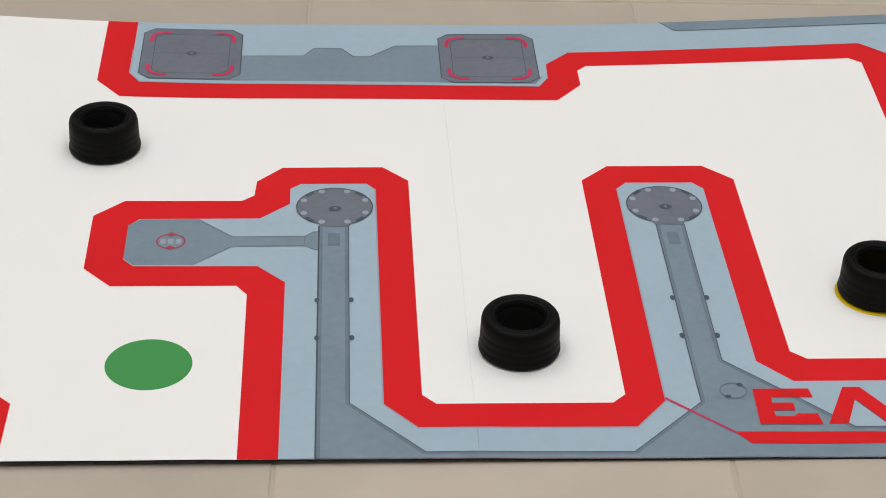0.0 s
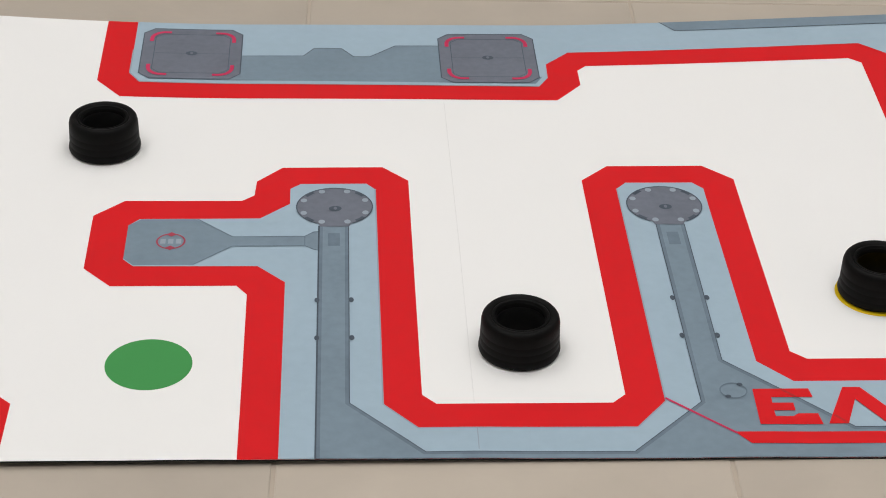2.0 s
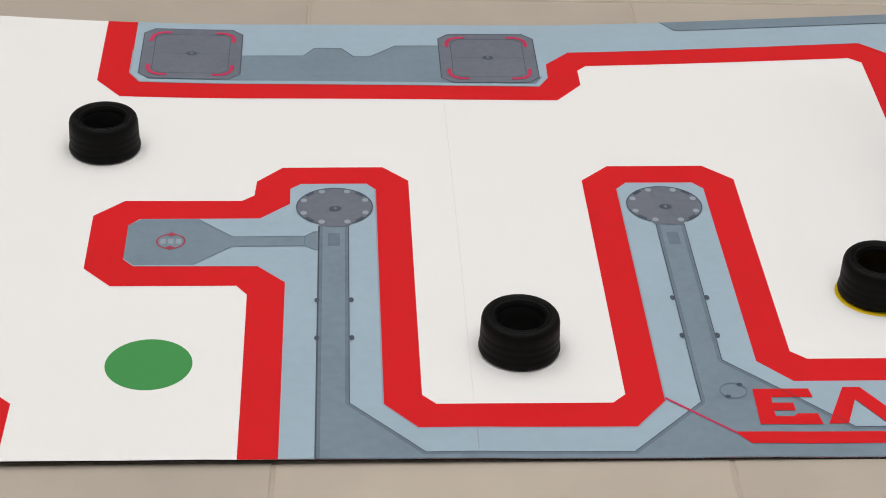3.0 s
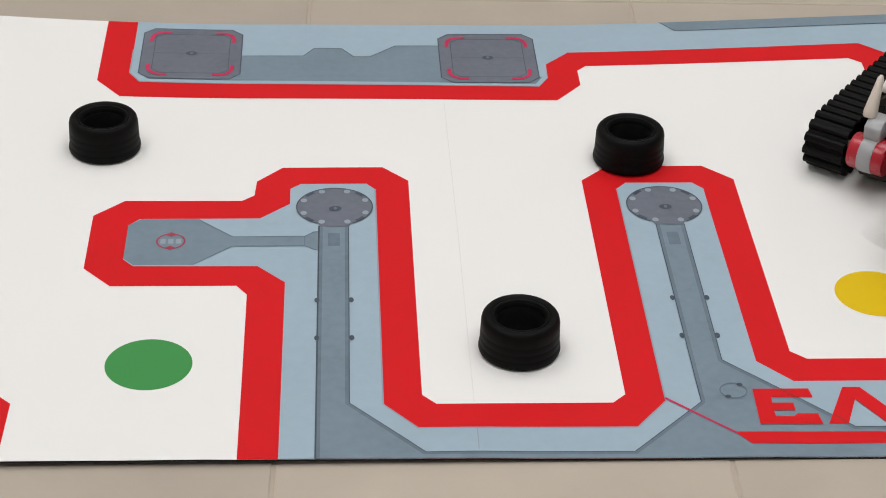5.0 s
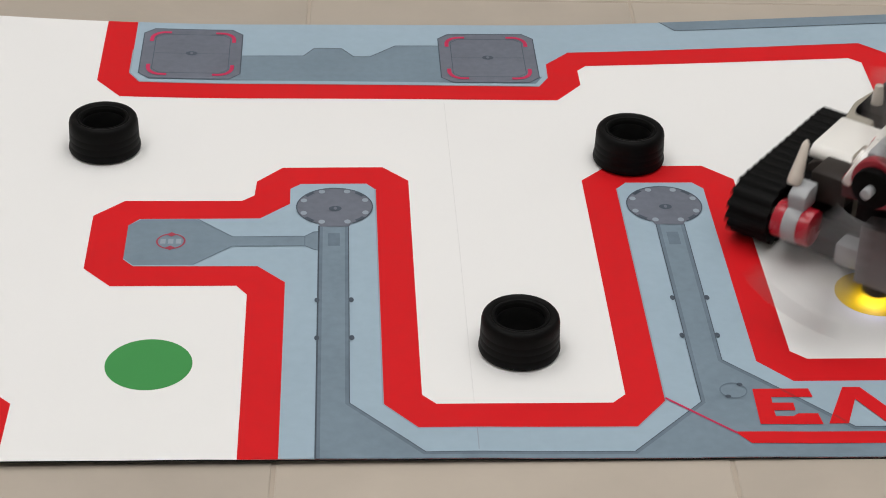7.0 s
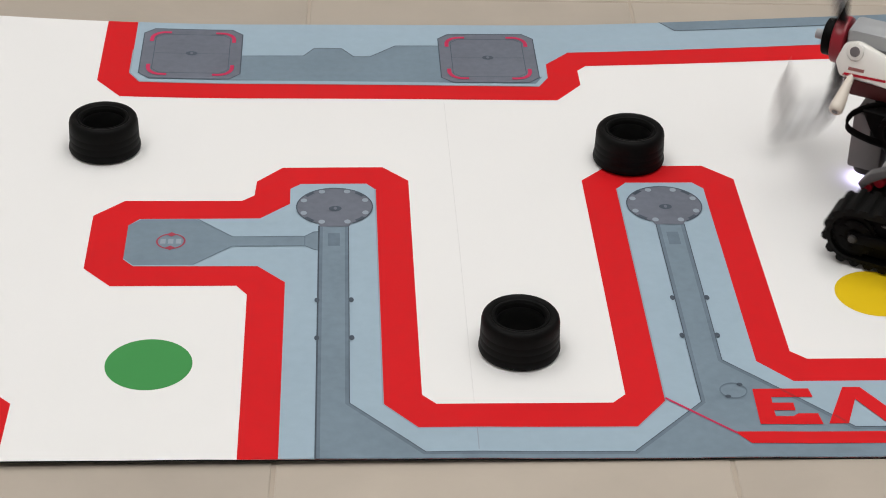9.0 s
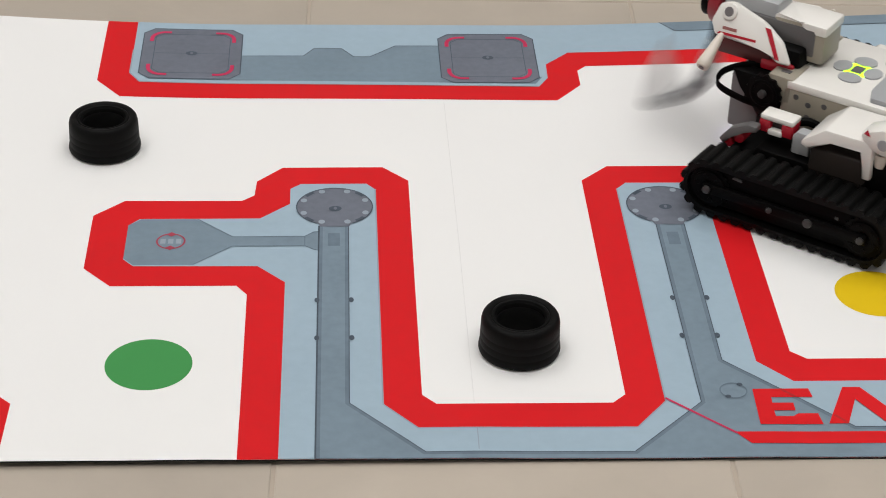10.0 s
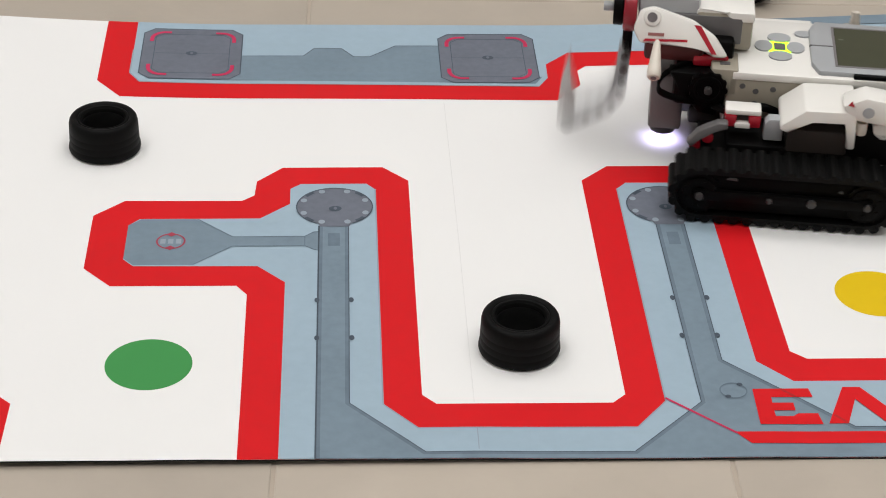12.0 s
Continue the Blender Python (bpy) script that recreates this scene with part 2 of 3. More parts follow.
def stroke(name, points, width, layer, mat, parent, shut=False):
    """A thin printed line along points."""
    bm = bmesh.new()
    pts = []
    seq = points + ([points[0]] if shut else [])
    for (x0, y0), (x1, y1) in zip(seq, seq[1:]):
        k = max(1, int(math.hypot(x1 - x0, y1 - y0) / 12))
        pts += [(x0 + (x1 - x0) * i / k, y0 + (y1 - y0) * i / k) for i in range(k)]
    pts.append(seq[-1])
    last = None
    for i, (x, y) in enumerate(pts):
        x0, y0 = pts[max(i - 1, 0)]
        x1, y1 = pts[min(i + 1, len(pts) - 1)]
        d = math.hypot(x1 - x0, y1 - y0) or 1
        nx, ny = -(y1 - y0) / d * width / 2, (x1 - x0) / d * width / 2
        z = (mat_height(x, y) + layer * STEP) * MM
        pair = (bm.verts.new(((x + nx) * MM, (y + ny) * MM, z)), bm.verts.new(((x - nx) * MM, (y - ny) * MM, z)))
        if last:
            bm.faces.new((last[0], pair[0], pair[1], last[1]))
        last = pair
    return part(name, bm, mat, parent)


NEAR, FAR, WEST, EAST = -104, 373, -330, 660
play_mat = root("play_mat", "white vinyl robot course mat with red-bordered grey tracks", "floor mat")
printed("sheet", [(WEST, NEAR), (EAST, NEAR), (EAST, FAR), (WEST, FAR)], 0, WHITE_PRINT, play_mat, "white printed vinyl sheet")


def backing():
    """Underside with its thickness, hanging under the sheet; black paints in the shadow gap."""
    bm = bmesh.new()
    cols = [WEST] + list(range(-320, EAST + 1, 10))
    rows = [NEAR + (FAR - NEAR) * k / 24 for k in range(25)]
    for drop in (0.45, 1.0):
        for y in rows:
            for x in cols:
                bm.verts.new((x * MM, y * MM, (mat_height(x, y) - drop) * MM))
    bm.verts.ensure_lookup_table()
    w, hgt = len(cols), len(rows)
    for j in range(hgt - 1):
        for i in range(w - 1):
            a = j * w + i
            bm.faces.new([bm.verts[k] for k in (a, a + 1, a + w + 1, a + w)])
            a += w * hgt
            bm.faces.new([bm.verts[k] for k in (a, a + w, a + w + 1, a + 1)])
    border = [(j * w, (j + 1) * w) for j in range(hgt - 1)] + [(j * w + w - 1, (j + 1) * w + w - 1) for j in range(hgt - 1)]
    border += [(i, i + 1) for i in range(w - 1)] + [((hgt - 1) * w + i, (hgt - 1) * w + i + 1) for i in range(w - 1)]
    for a, b in border:
        bm.faces.new([bm.verts[k] for k in (a, b, b + w * hgt, a + w * hgt)])
    part("backing", bm, BACKING, play_mat, "mat underside, blackened for the shadow at the edge")


backing()
LOWER_RED = [(-105, NEAR), (-105, 43), (-111, 52), (-180, 52), (-196, 70), (-196, 126), (-179, 142.5), (-111, 142), (-104, 148), (-103, 164), (-88, 180), (-28, 180),
             (-13, 164), (-13, -50), (-6, -58), (84, -58), (91, -51), (91, 164), (108, 181), (166, 181), (183, 165), (183, -14), (191, -21), (EAST, -21), (EAST, NEAR)]
LOWER_BLUE = [(-85, NEAR), (-84.5, 55), (-100, 71.5), (-169, 72), (-175, 79), (-175, 115), (-169, 122), (-100, 122), (-83, 138), (-83, 155), (-77, 160.5), (-38, 160.5),
              (-33, 154), (-33, -58.5), (-16, -79), (94, -79), (111, -57.5), (111, 154), (117, 161), (157, 161), (163, 154), (163.5, -23), (180, -41), (EAST, -41), (EAST, NEAR)]
UPPER_RED = [(-209, FAR), (-209, 289), (-193, 268.8), (86, 265.2), (103, 286), (103, 306), (109, 312.5), (284, 312.5), (291.5, 306), (291.5, 200), (EAST, 200), (EAST, FAR)]
UPPER_BLUE = [(-189, FAR), (-189, 300), (-182, 288.6), (76, 284), (82.5, 296), (83, 315), (99, 332), (295, 332.5), (312, 316), (312, 200), (EAST, 200), (EAST, FAR)]
COLUMNS = [(-66, 113), (-49, 113), (-50, -57.5), (-13, -99), (90, -99), (129, -58.5), (129, 114), (145.5, 114), (145.5, -22), (204, -80), (EAST, -80), (EAST, NEAR), (-67, NEAR)]
printed("red_border", LOWER_RED, 1, RED_PRINT, play_mat, "red printed course border")
printed("blue_panel", LOWER_BLUE, 2, BLUE_PRINT, play_mat, "pale blue-grey printed panel")
printed("red_border", UPPER_RED, 1, RED_PRINT, play_mat, "red printed course border")
printed("blue_panel", UPPER_BLUE, 2, BLUE_PRINT, play_mat, "pale blue-grey printed panel")
printed("red_border", [(WEST, -34), (-241, -34), (-220, -55), (-220, NEAR), (WEST, NEAR)], 1, RED_PRINT, play_mat, "red printed course border")
printed("grey_duct", COLUMNS, 3, GREY_PRINT, play_mat, "slate grey printed duct")
DUCT_EDGES = ([(-65, 113), (-66, NEAR)], [(-50, 113), (-51, -57.5), (-13.6, -99.8), (90.4, -99.8), (130, -58.8), (130, 114)], [(144.5, 114), (144.5, -22.4), (203.6, -81), (420, -81)])
for edge in DUCT_EDGES:
    stroke("duct_shade", edge, 2.4, 3.6, SHADE_PRINT, play_mat)
stroke("duct_line", [(-66, 113), (-67, NEAR)], 0.9, 4.4, DARK_PRINT, play_mat)
stroke("duct_line", [(-49, 113), (-50, -57.5), (-13, -99), (90, -99), (129, -58.5), (129, 114)], 0.5, 4.4, DARK_PRINT, play_mat)
stroke("duct_line", [(145.5, 114), (145.5, -22), (204, -80), (420, -80)], 0.5, 4.4, DARK_PRINT, play_mat)
stroke("panel_line", [(-189, 332), (-189, 300), (-182, 288.6), (76, 284)], 1.0, 3, PALE_PRINT, play_mat)
stroke("panel_line", [(-33, 154), (-33, -58.5), (-16, -79), (94, -79), (111, -57.5), (111, 154)], 0.8, 3, PALE_PRINT, play_mat)

# ducts joining the left-hand basin
printed("grey_basin", [(-175, 80), (-169, 73), (-136, 73), (-115, 92), (-115, 102), (-137, 121.5), (-168, 121.5), (-175, 115)], 3, GREY_PRINT, play_mat, "slate grey printed basin")
printed("grey_pipe", [(-115, 92), (-74, 92), (-69, 88), (-66.5, 87), (-66.5, 107), (-69, 106.5), (-74, 102), (-115, 102)], 3, GREY_PRINT, play_mat, "slate grey printed pipe")
for y in (92, 102):
    stroke("pipe_line", [(-136, 73 if y == 92 else 121.5), (-115, y), (-74, y), (-69, 88 if y == 92 else 106.5), (-66, 87 if y == 92 else 107)], 0.7, 4, SHADE_PRINT, play_mat)
stroke("pipe_line", [(-74, 92), (-74, 102)], 0.6, 4, SHADE_PRINT, play_mat)

# basin emblem
ring_outline("emblem_ring", oval(-149.7, 97.5, 8.3, 8.3), 1.0, 4, EMBLEM_PRINT, play_mat)
for dx in (-4.4, 0.0, 4.4):
    printed("emblem_bar", [(-149.7 + dx - 1.5, 95.0), (-149.7 + dx + 1.5, 95.0), (-149.7 + dx + 1.5, 100.0), (-149.7 + dx - 1.5, 100.0)], 4, PALE_PRINT, play_mat)
for dy in (-1, 1):
    printed("emblem_wedge", [(-152.6, 97.5 + dy * 7.0), (-149.7, 97.5 + dy * 9.6), (-146.8, 97.5 + dy * 7.0), (-149.7, 97.5 + dy * 4.8)][::-dy], 5, EMBLEM_PRINT, play_mat)


def hub_eye(x, y):
    """A dark oval boss with a paler middle."""
    printed("hub_mark", oval(x, y, 3.8, 2.9, 16), 6, DARK_PRINT, play_mat)
    printed("hub_dot", oval(x, y + 0.2, 1.0, 1.7, 10), 6.5, PLATE_PRINT, play_mat)


def round_plate(cx, cy):
    printed("round_plate", oval(cx, cy, 22, 20.8), 4, PLATE_PRINT, play_mat, "dark grey printed bolted disc")
    printed("plate_neck", [(cx - 8.2, cy - 22), (cx + 8.2, cy - 22), (cx + 10.5, cy - 16.5), (cx - 10.5, cy - 16.5)], 4.6, PLATE_PRINT, play_mat)
    rim = [(cx + 22.1 * math.cos(math.radians(a)), cy + 20.9 * math.sin(math.radians(a))) for a in range(-62, 243, 8)]
    stroke("plate_rim", rim, 0.7, 5, DARK_PRINT, play_mat)
    for k in range(8):
        a = math.pi * (k + 0.5) / 4
        printed("bolt_mark", oval(cx + 19.4 * math.cos(a), cy + 18.2 * math.sin(a), 1.9, 2.2, 12), 5.4, PALE_PRINT, play_mat)
        if k % 2 == 0:
            arc = [(cx + 20.6 * math.cos(a + d), cy + 19.5 * math.sin(a + d)) for d in (0.24, 0.31, 0.39, 0.47, 0.54)]
            stroke("rim_slot", arc, 2.0, 5, DARK_PRINT, play_mat)
    hub_eye(cx + 0.4, cy - 2.5)


round_plate(-57, 134)
round_plate(136.8, 135)
for x0, dx in ((-57.5, 9.0), (137.2, 9.2)):
    printed("grille_mark", [(x0 - 3.4, 91.5), (x0 + 3.4, 91.5), (x0 + 3.4, 105), (x0 - 3.4, 105)], 4, SHADE_PRINT, play_mat)
    for y in (36.5, 0.5):
        for s in (-1, 1):
            printed("rivet_mark", oval(x0 + s * (dx + 0.3), y, 1.4, 2.4, 12), 5, DARK_PRINT, play_mat)


def square_pad(x0, x1, y0, y1):
    c = 7
    printed("square_plate", [(x0 + c, y0), (x1 - c, y0), (x1, y0 + c), (x1, y1 - c), (x1 - c, y1), (x0 + c, y1), (x0, y1 - c), (x0, y0 + c)], 4, PLATE_PRINT, play_mat, "dark grey printed landing pad")
    stroke("plate_line", [(x0 + c, y0), (x1 - c, y0), (x1, y0 + c), (x1, y1 - c), (x1 - c, y1), (x0 + c, y1), (x0, y1 - c), (x0, y0 + c)], 0.7, 5, DARK_PRINT, play_mat, True)
    e, g = 8, 5
    stroke("plate_line", [(x0 + e + g, y0 + e), (x1 - e - g, y0 + e), (x1 - e, y0 + e + g), (x1 - e, y1 - e - g), (x1 - e - g, y1 - e), (x0 + e + g, y1 - e), (x0 + e, y1 - e - g), (x0 + e, y0 + e + g)], 0.5, 5, DARK_PRINT, play_mat, True)
    for sx in (0, 1):
        for sy in (0, 1):
            cx, cy = (x0 + 14, x1 - 14)[sx], (y0 + 15, y1 - 15)[sy]
            arc = []
            for k in range(7):
                a = math.radians({(0, 0): 180, (1, 0): 270, (1, 1): 0, (0, 1): 90}[(sx, sy)] + 15 * k)
                arc.append((cx + 8.5 * math.cos(a), cy + 9.5 * math.sin(a)))
            ext0 = (arc[0][0] + (0 if sx == sy else (4 if sx == 0 else -4)), arc[0][1] + (0 if sx != sy else (4 if sy == 0 else -4)))
            ext1 = (arc[-1][0] + (0 if sx != sy else (4 if sx == 0 else -4)), arc[-1][1] + (0 if sx == sy else (4 if sy == 0 else -4)))
            stroke("corner_mark", [ext0] + arc + [ext1], 2.6, 6, PINK_PRINT, play_mat)
    mx, my = (x0 + x1) / 2, (y0 + y1) / 2
    stroke("plate_line", [(x0 + e, my), (x1 - e, my)], 0.35, 5, DARK_PRINT, play_mat)
    hub_eye(mx, my)


printed("grey_shadow_panel", [(-176, 293), (74, 287.5), (79, 297), (14, 299), (14, 341), (-16, 341), (-33, 325), (-44, 325), (-52, 337), (-70, 337), (-77, 326), (-118, 326)], 3, GREY_PRINT, play_mat, "slate grey printed relief panel")
stroke("panel_line", [(14, 341), (-16, 341), (-33, 325), (-44, 325), (-52, 337), (-70, 337), (-77, 326), (-118, 326)], 0.6, 4, DARK_PRINT, play_mat)
square_pad(-183.5, -118, 293, 363.5)
square_pad(13, 77, 288.5, 358.5)
printed("grey_shadow_panel", [(166, FAR), (175, 359.5), (EAST, 360), (EAST, FAR)], 3, GREY_PRINT, play_mat, "slate grey printed edge strip")
stroke("panel_line", [(166, FAR), (175, 359.5), (500, 360)], 0.7, 4, DARK_PRINT, play_mat)

# the fold that the mat was packed along: crease shading painted as thin lines
CREASE_TINT = material("fold_crease_tint", (0.73, 0.725, 0.71), 0.6, grain=0.08, scale=200, bump=0, spec=0.1)
stroke("fold_line", [(13.2, -57), (13.6, 100), (13.0, 262)], 0.5, 1, CREASE_TINT, play_mat)
stroke("fold_line", [(13.4, -79), (13.2, -97)], 0.5, 3, PALE_PRINT, play_mat)

# colour spots
printed("green_spot", oval(-153.5, -21.5, 22.6, 22.6), 1, GREEN_PRINT, play_mat, "green printed spot")
printed("yellow_spot", oval(241.5, 40.5, 22.6, 22.6), 1, YELLOW_PRINT, play_mat, "yellow printed spot")

# red lettering shapes and lines by the near edge
printed("red_line", [(142, -84), (EAST, -84), (EAST, -93.5), (149, -93.5)], 5, RED_PRINT, play_mat)
stroke("red_line", [(111, -55), (143, -85)], 1.4, 5, PINK_PRINT, play_mat)
printed("red_mark", [(157, -48), (186, -48), (187, -55.3), (165.5, -55.3), (165.3, -60), (176, -60), (176, -66.5), (165, -66.5), (165, -71.3), (174, -71.3), (177, -69), (187, -69), (188, -78), (156, -78)], 5, RED_PRINT, play_mat)
printed("red_mark", [(191, -77.5), (204, -47), (213, -47), (232, -77.5), (221, -77.5), (208.5, -57.3), (201, -77.5)], 5, RED_PRINT, play_mat)
stroke("over_line", [(171.6, -48.4), (178.2, -55)], 1.6, 5.6, OVER_PRINT, play_mat)
stroke("over_line", [(195.2, -70.6), (201.0, -77.2)], 1.6, 5.6, OVER_PRINT, play_mat)
ring_outline("dark_ring", oval(147, -49.2, 7.2, 6.8, 32), 0.7, 5, SHADE_PRINT, play_mat)
for px, py in ((143.5, -54.4), (151.0, -44.2)):
    printed("rivet_mark", oval(px, py, 1.6, 1.4, 10), 6, DARK_PRINT, play_mat)


# ---- tyres ----
def tyre(label):
    """A 43 mm toy tyre lying on its side, 22 mm wide, with grooved tread."""
    t = root("toy_tyre", label, "toy tyre", "loose tyres")
    prof = [(12.9, 0.6), (14.4, 0.2), (20.2, 0.2), (21.3, 0.9), (21.7, 2.2), (21.5, 4.2), (21.1, 5.2), (21.0, 5.5), (21.05, 5.8), (21.0, 9.4), (20.9, 9.6), (20.9, 9.8), (20.95, 10.0),
            (20.85, 13.6), (20.76, 13.8), (20.76, 14.0), (20.8, 14.2), (20.7, 18.4), (20.2, 20.6), (19.2, 21.9), (18.0, 22.4), (16.4, 22.1), (15.6, 21.2), (14.2, 21.0), (13.2, 20.2), (12.7, 18.0), (14.2, 15.0), (15.0, 11.0), (14.2, 6.0), (12.8, 3.5)]
    bm = bmesh.new()
    lathe(bm, prof, "z", seg=72)
    part("tread", bm, RUBBER, t, smooth=True)
    bm = bmesh.new()
    lathe(bm, [(13.4, 20.4), (14.0, 21.5), (14.8, 21.7), (15.4, 21.2), (15.0, 20.6)], "z", seg=60)
    part("sidewall_ring", bm, RUBBER, t, smooth=True)
    return t


TYRE = "ribbed black rubber toy tyre lying flat on the mat"
tyre_a = tyre(TYRE)
tyre_a.matrix_basis = pose(0.0397, -0.0101, 0.0004)
tyre_b = copy_thing(tyre_a, pose(-0.1961, 0.2038, 0.0008, 0, 0, 40))
tyre_c = copy_thing(tyre_a, pose(0.242, 0.0415, 0.0004, 0, 0, 80))
tagged(tyre_c, "ribbed black rubber toy tyre knocked about by the robot")


# ---- robot: origin on the floor under the front axle, x ahead, y to its left ----
robot = root("tracked_robot", "white and black tracked toy robot with a whirling blade in front", "toy robot")
C = 98.0  # half the width over both tracks
HUB_Z, R_BELT, BASE = 18.6, 15.8, 96.0
LOOP = 2 * BASE + 2 * math.pi * R_BELT
N_CLEAT = 36


def on_loop(s):
    """Place (x, z) and outward angle at a distance s along the belt, from the top of the front axle backwards."""
    s %= LOOP
    if s < BASE:
        return -s, HUB_Z + R_BELT, 90.0
    s -= BASE
    if s < math.pi * R_BELT:
        a = math.pi / 2 + s / R_BELT
        return -BASE + R_BELT * math.cos(a), HUB_Z + R_BELT * math.sin(a), math.degrees(a)
    s -= math.pi * R_BELT
    if s < BASE:
        return -BASE + s, HUB_Z - R_BELT, 270.0
    s -= BASE
    a = 1.5 * math.pi + s / R_BELT
    return R_BELT * math.cos(a), HUB_Z + R_BELT * math.sin(a), math.degrees(a)


def cleat_pose(s, y):
    x, z, a = on_loop(s)
    return pose(x * MM, y * MM, z * MM, 0, 90 - a, 0)


cleat_bm = bmesh.new()
prism(cleat_bm, [(-3.0, -0.6), (3.0, -0.6), (2.6, 1.2), (1.3, 2.4), (-1.3, 2.4), (-2.6, 1.2)], -12.8, 12.8)
cleat_mesh = bpy.data.meshes.new("cleat")
bmesh.ops.recalc_face_normals(cleat_bm, faces=cleat_bm.faces)
cleat_bm.to_mesh(cleat_mesh)
cleat_mesh.materials.append(TRACK_RUBBER)
cleats, sprockets = [], []


def sprocket_mesh():
    bm = bmesh.new()
    teeth = 20
    outline = []
    for k in range(teeth * 2):
        r = 13.3 if k % 2 else 12.0
        a = math.pi * k / teeth
        outline.append((r * math.cos(a), r * math.sin(a)))
    prism(bm, outline, -10.5, 10.5)
    lathe(bm, [(4.2, 10.4), (10.2, 10.4), (10.2, 11.6), (9.0, 12.0), (5.2, 12.0), (4.2, 11.6)], "y", seg=28)
    for k in range(6):
        a = math.pi * k / 3
        drum(bm, 1.6, 11.8, 12.5, "y", (7.4 * math.cos(a), 0, 7.4 * math.sin(a)), 10, 0.2)
    return bm


def track(side):
    yc = side * (C - 13)
    bm = bmesh.new()
    n = 72
    rings = []
    for k in range(n):
        s = LOOP * k / n
        x, z, a = on_loop(s)
        ca, sa = math.cos(math.radians(a)), math.sin(math.radians(a))
        ring = []
        for d, y in ((0, -12.5), (0, 12.5), (-2.4, 12.5), (-2.4, -12.5)):
            ring.append(bm.verts.new(((x + ca * d) * MM, (yc + y) * MM, (z + sa * d) * MM)))
        rings.append(ring)
    for k in range(n):
        p, q = rings[k], rings[(k + 1) % n]
        for i in range(4):
            bm.faces.new((p[i], q[i], q[(i + 1) % 4], p[(i + 1) % 4]))
    belt = part("track_belt", bm, TRACK_RUBBER, robot, "black rubber crawler belt", smooth=True)
    for k in range(N_CLEAT):
        ob = new("cleat", cleat_mesh)
        ob.parent = belt
        ob.matrix_basis = cleat_pose(LOOP * k / N_CLEAT, yc)
        cleats.append((ob, LOOP * k / N_CLEAT, yc, side))
    for x in (0, -BASE):
        ob = part("sprocket", sprocket_mesh(), BLACK, belt)
        ob.matrix_basis = pose(x * MM, yc * MM, HUB_Z * MM, 0, 0, 0 if side > 0 else 180)
        sprockets.append((ob, x, yc, side))
    bm = bmesh.new()
    prism(bm, [(-99, 15.2), (3, 15.2), (3, 21.8), (-99, 21.8)], yc + side * 11.5 - 2.2, yc + side * 11.5 + 2.2, bevel=1.5)
    part("side_beam", bm, BLACK, belt, smooth=True)
    bm = bmesh.new()
    prism(bm, [(-92, 7), (-4, 7), (-4, 30), (-92, 30)], yc - 9, yc + 9, bevel=1)
    part("inner_frame", bm, BLACK, belt, smooth=True)
    for x, r in ((0, 2.4), (-40, 1.7), (-64, 2.7), (-96, 2.2)):
        bm = bmesh.new()
        drum(bm, r, 0, 2.2, "y", (x, 0, HUB_Z), 14, 0.5)
        if side < 0:
            bmesh.ops.rotate(bm, matrix=Matrix.Rotation(math.pi, 3, "Z"), cent=(x * MM, 0, HUB_Z * MM), verts=bm.verts)
        bmesh.ops.translate(bm, vec=(0, (yc + side * 13.4) * MM, 0), verts=bm.verts)
        part("axle_pin", bm, PIN_GREY, belt, "grey axle end", smooth=True)
    # two small grey marks on the outer face
    for x, z, w in ((-18, 29.5, 3.0), (-80, 26.0, 1.2)):
        bm = bmesh.new()
        prism(bm, [(x - w, z), (x + w, z + 0.5), (x + w * 0.6, z + 1.6), (x - w * 0.8, z + 1.5)], yc + side * 12.6 - 0.5, yc + side * 12.6 + 0.5)
        part("side_clip", bm, PIN_GREY, belt, "small grey mark on the track side")
    return belt


for s in (1, -1):
    track(s)


def sided(outline, s):
    return outline if s > 0 else outline[::-1]


# programmable brick lying on its back
bm = bmesh.new()
box(bm, -122, -12, -36, 36, 16, 57, 2.5)
brick = part("control_brick", bm, TAN_GREY, robot, "grey and white control brick", smooth=True)
bm = bmesh.new()
prism(bm, [(-122, -36.6), (-16, -36.6), (-12, -30), (-12, 30), (-16, 36.6), (-122, 36.6)], 55, 60, "z", 1.0)
part("face_plate", bm, WHITE, brick, "white face plate", smooth=True)
bm = bmesh.new()
prism(bm, [(-116, -33), (-66, -33), (-62, -22), (-62, 22), (-66, 33), (-116, 33)], 59, 63, "z", 1.0)
part("screen_bezel", bm, LIGHT_GREY, brick, "light grey screen surround", smooth=True)
bm = bmesh.new()
box(bm, -109, -77, -25, 25, 62.2, 63.3, 0.4)
part("screen", bm, SCREEN, brick, "dark olive display")
bm = bmesh.new()
for x0, x1, y0, y1 in ((-110.5, -109, -26.5, 26.5), (-77, -75.5, -26.5, 26.5), (-109, -77, -26.5, -25), (-109, -77, 25, 26.5)):
    box(bm, x0, x1, y0, y1, 62.4, 63.25)
part("screen_rim", bm, MID_GREY, brick, "mid grey screen rim")
bm = bmesh.new()
box(bm, -75.5, -61.5, -0.6, 0.6, 62, 63.2)
part("bezel_seam", bm, DARK_GREY, brick, "dark seam")
bm = bmesh.new()
prism(bm, oval(-59, -19, 5.5, 4.2, 20), 59, 61.2, "z", 0.4)
part("button", bm, LIGHT_GREY, brick, "grey back button", smooth=True)
bm = bmesh.new()
box(bm, -121, -86, 32.5, 35.6, 58.5, 62.6, 0.8)
part("side_groove", bm, BLACK, brick, "black strip beside the screen")
bm = bmesh.new()
drum(bm, 9.0, 59, 60.5, "z", (-44, 0, 0), 24)
part("button_glow", bm, GREEN_LED, brick, "lit green button ring")
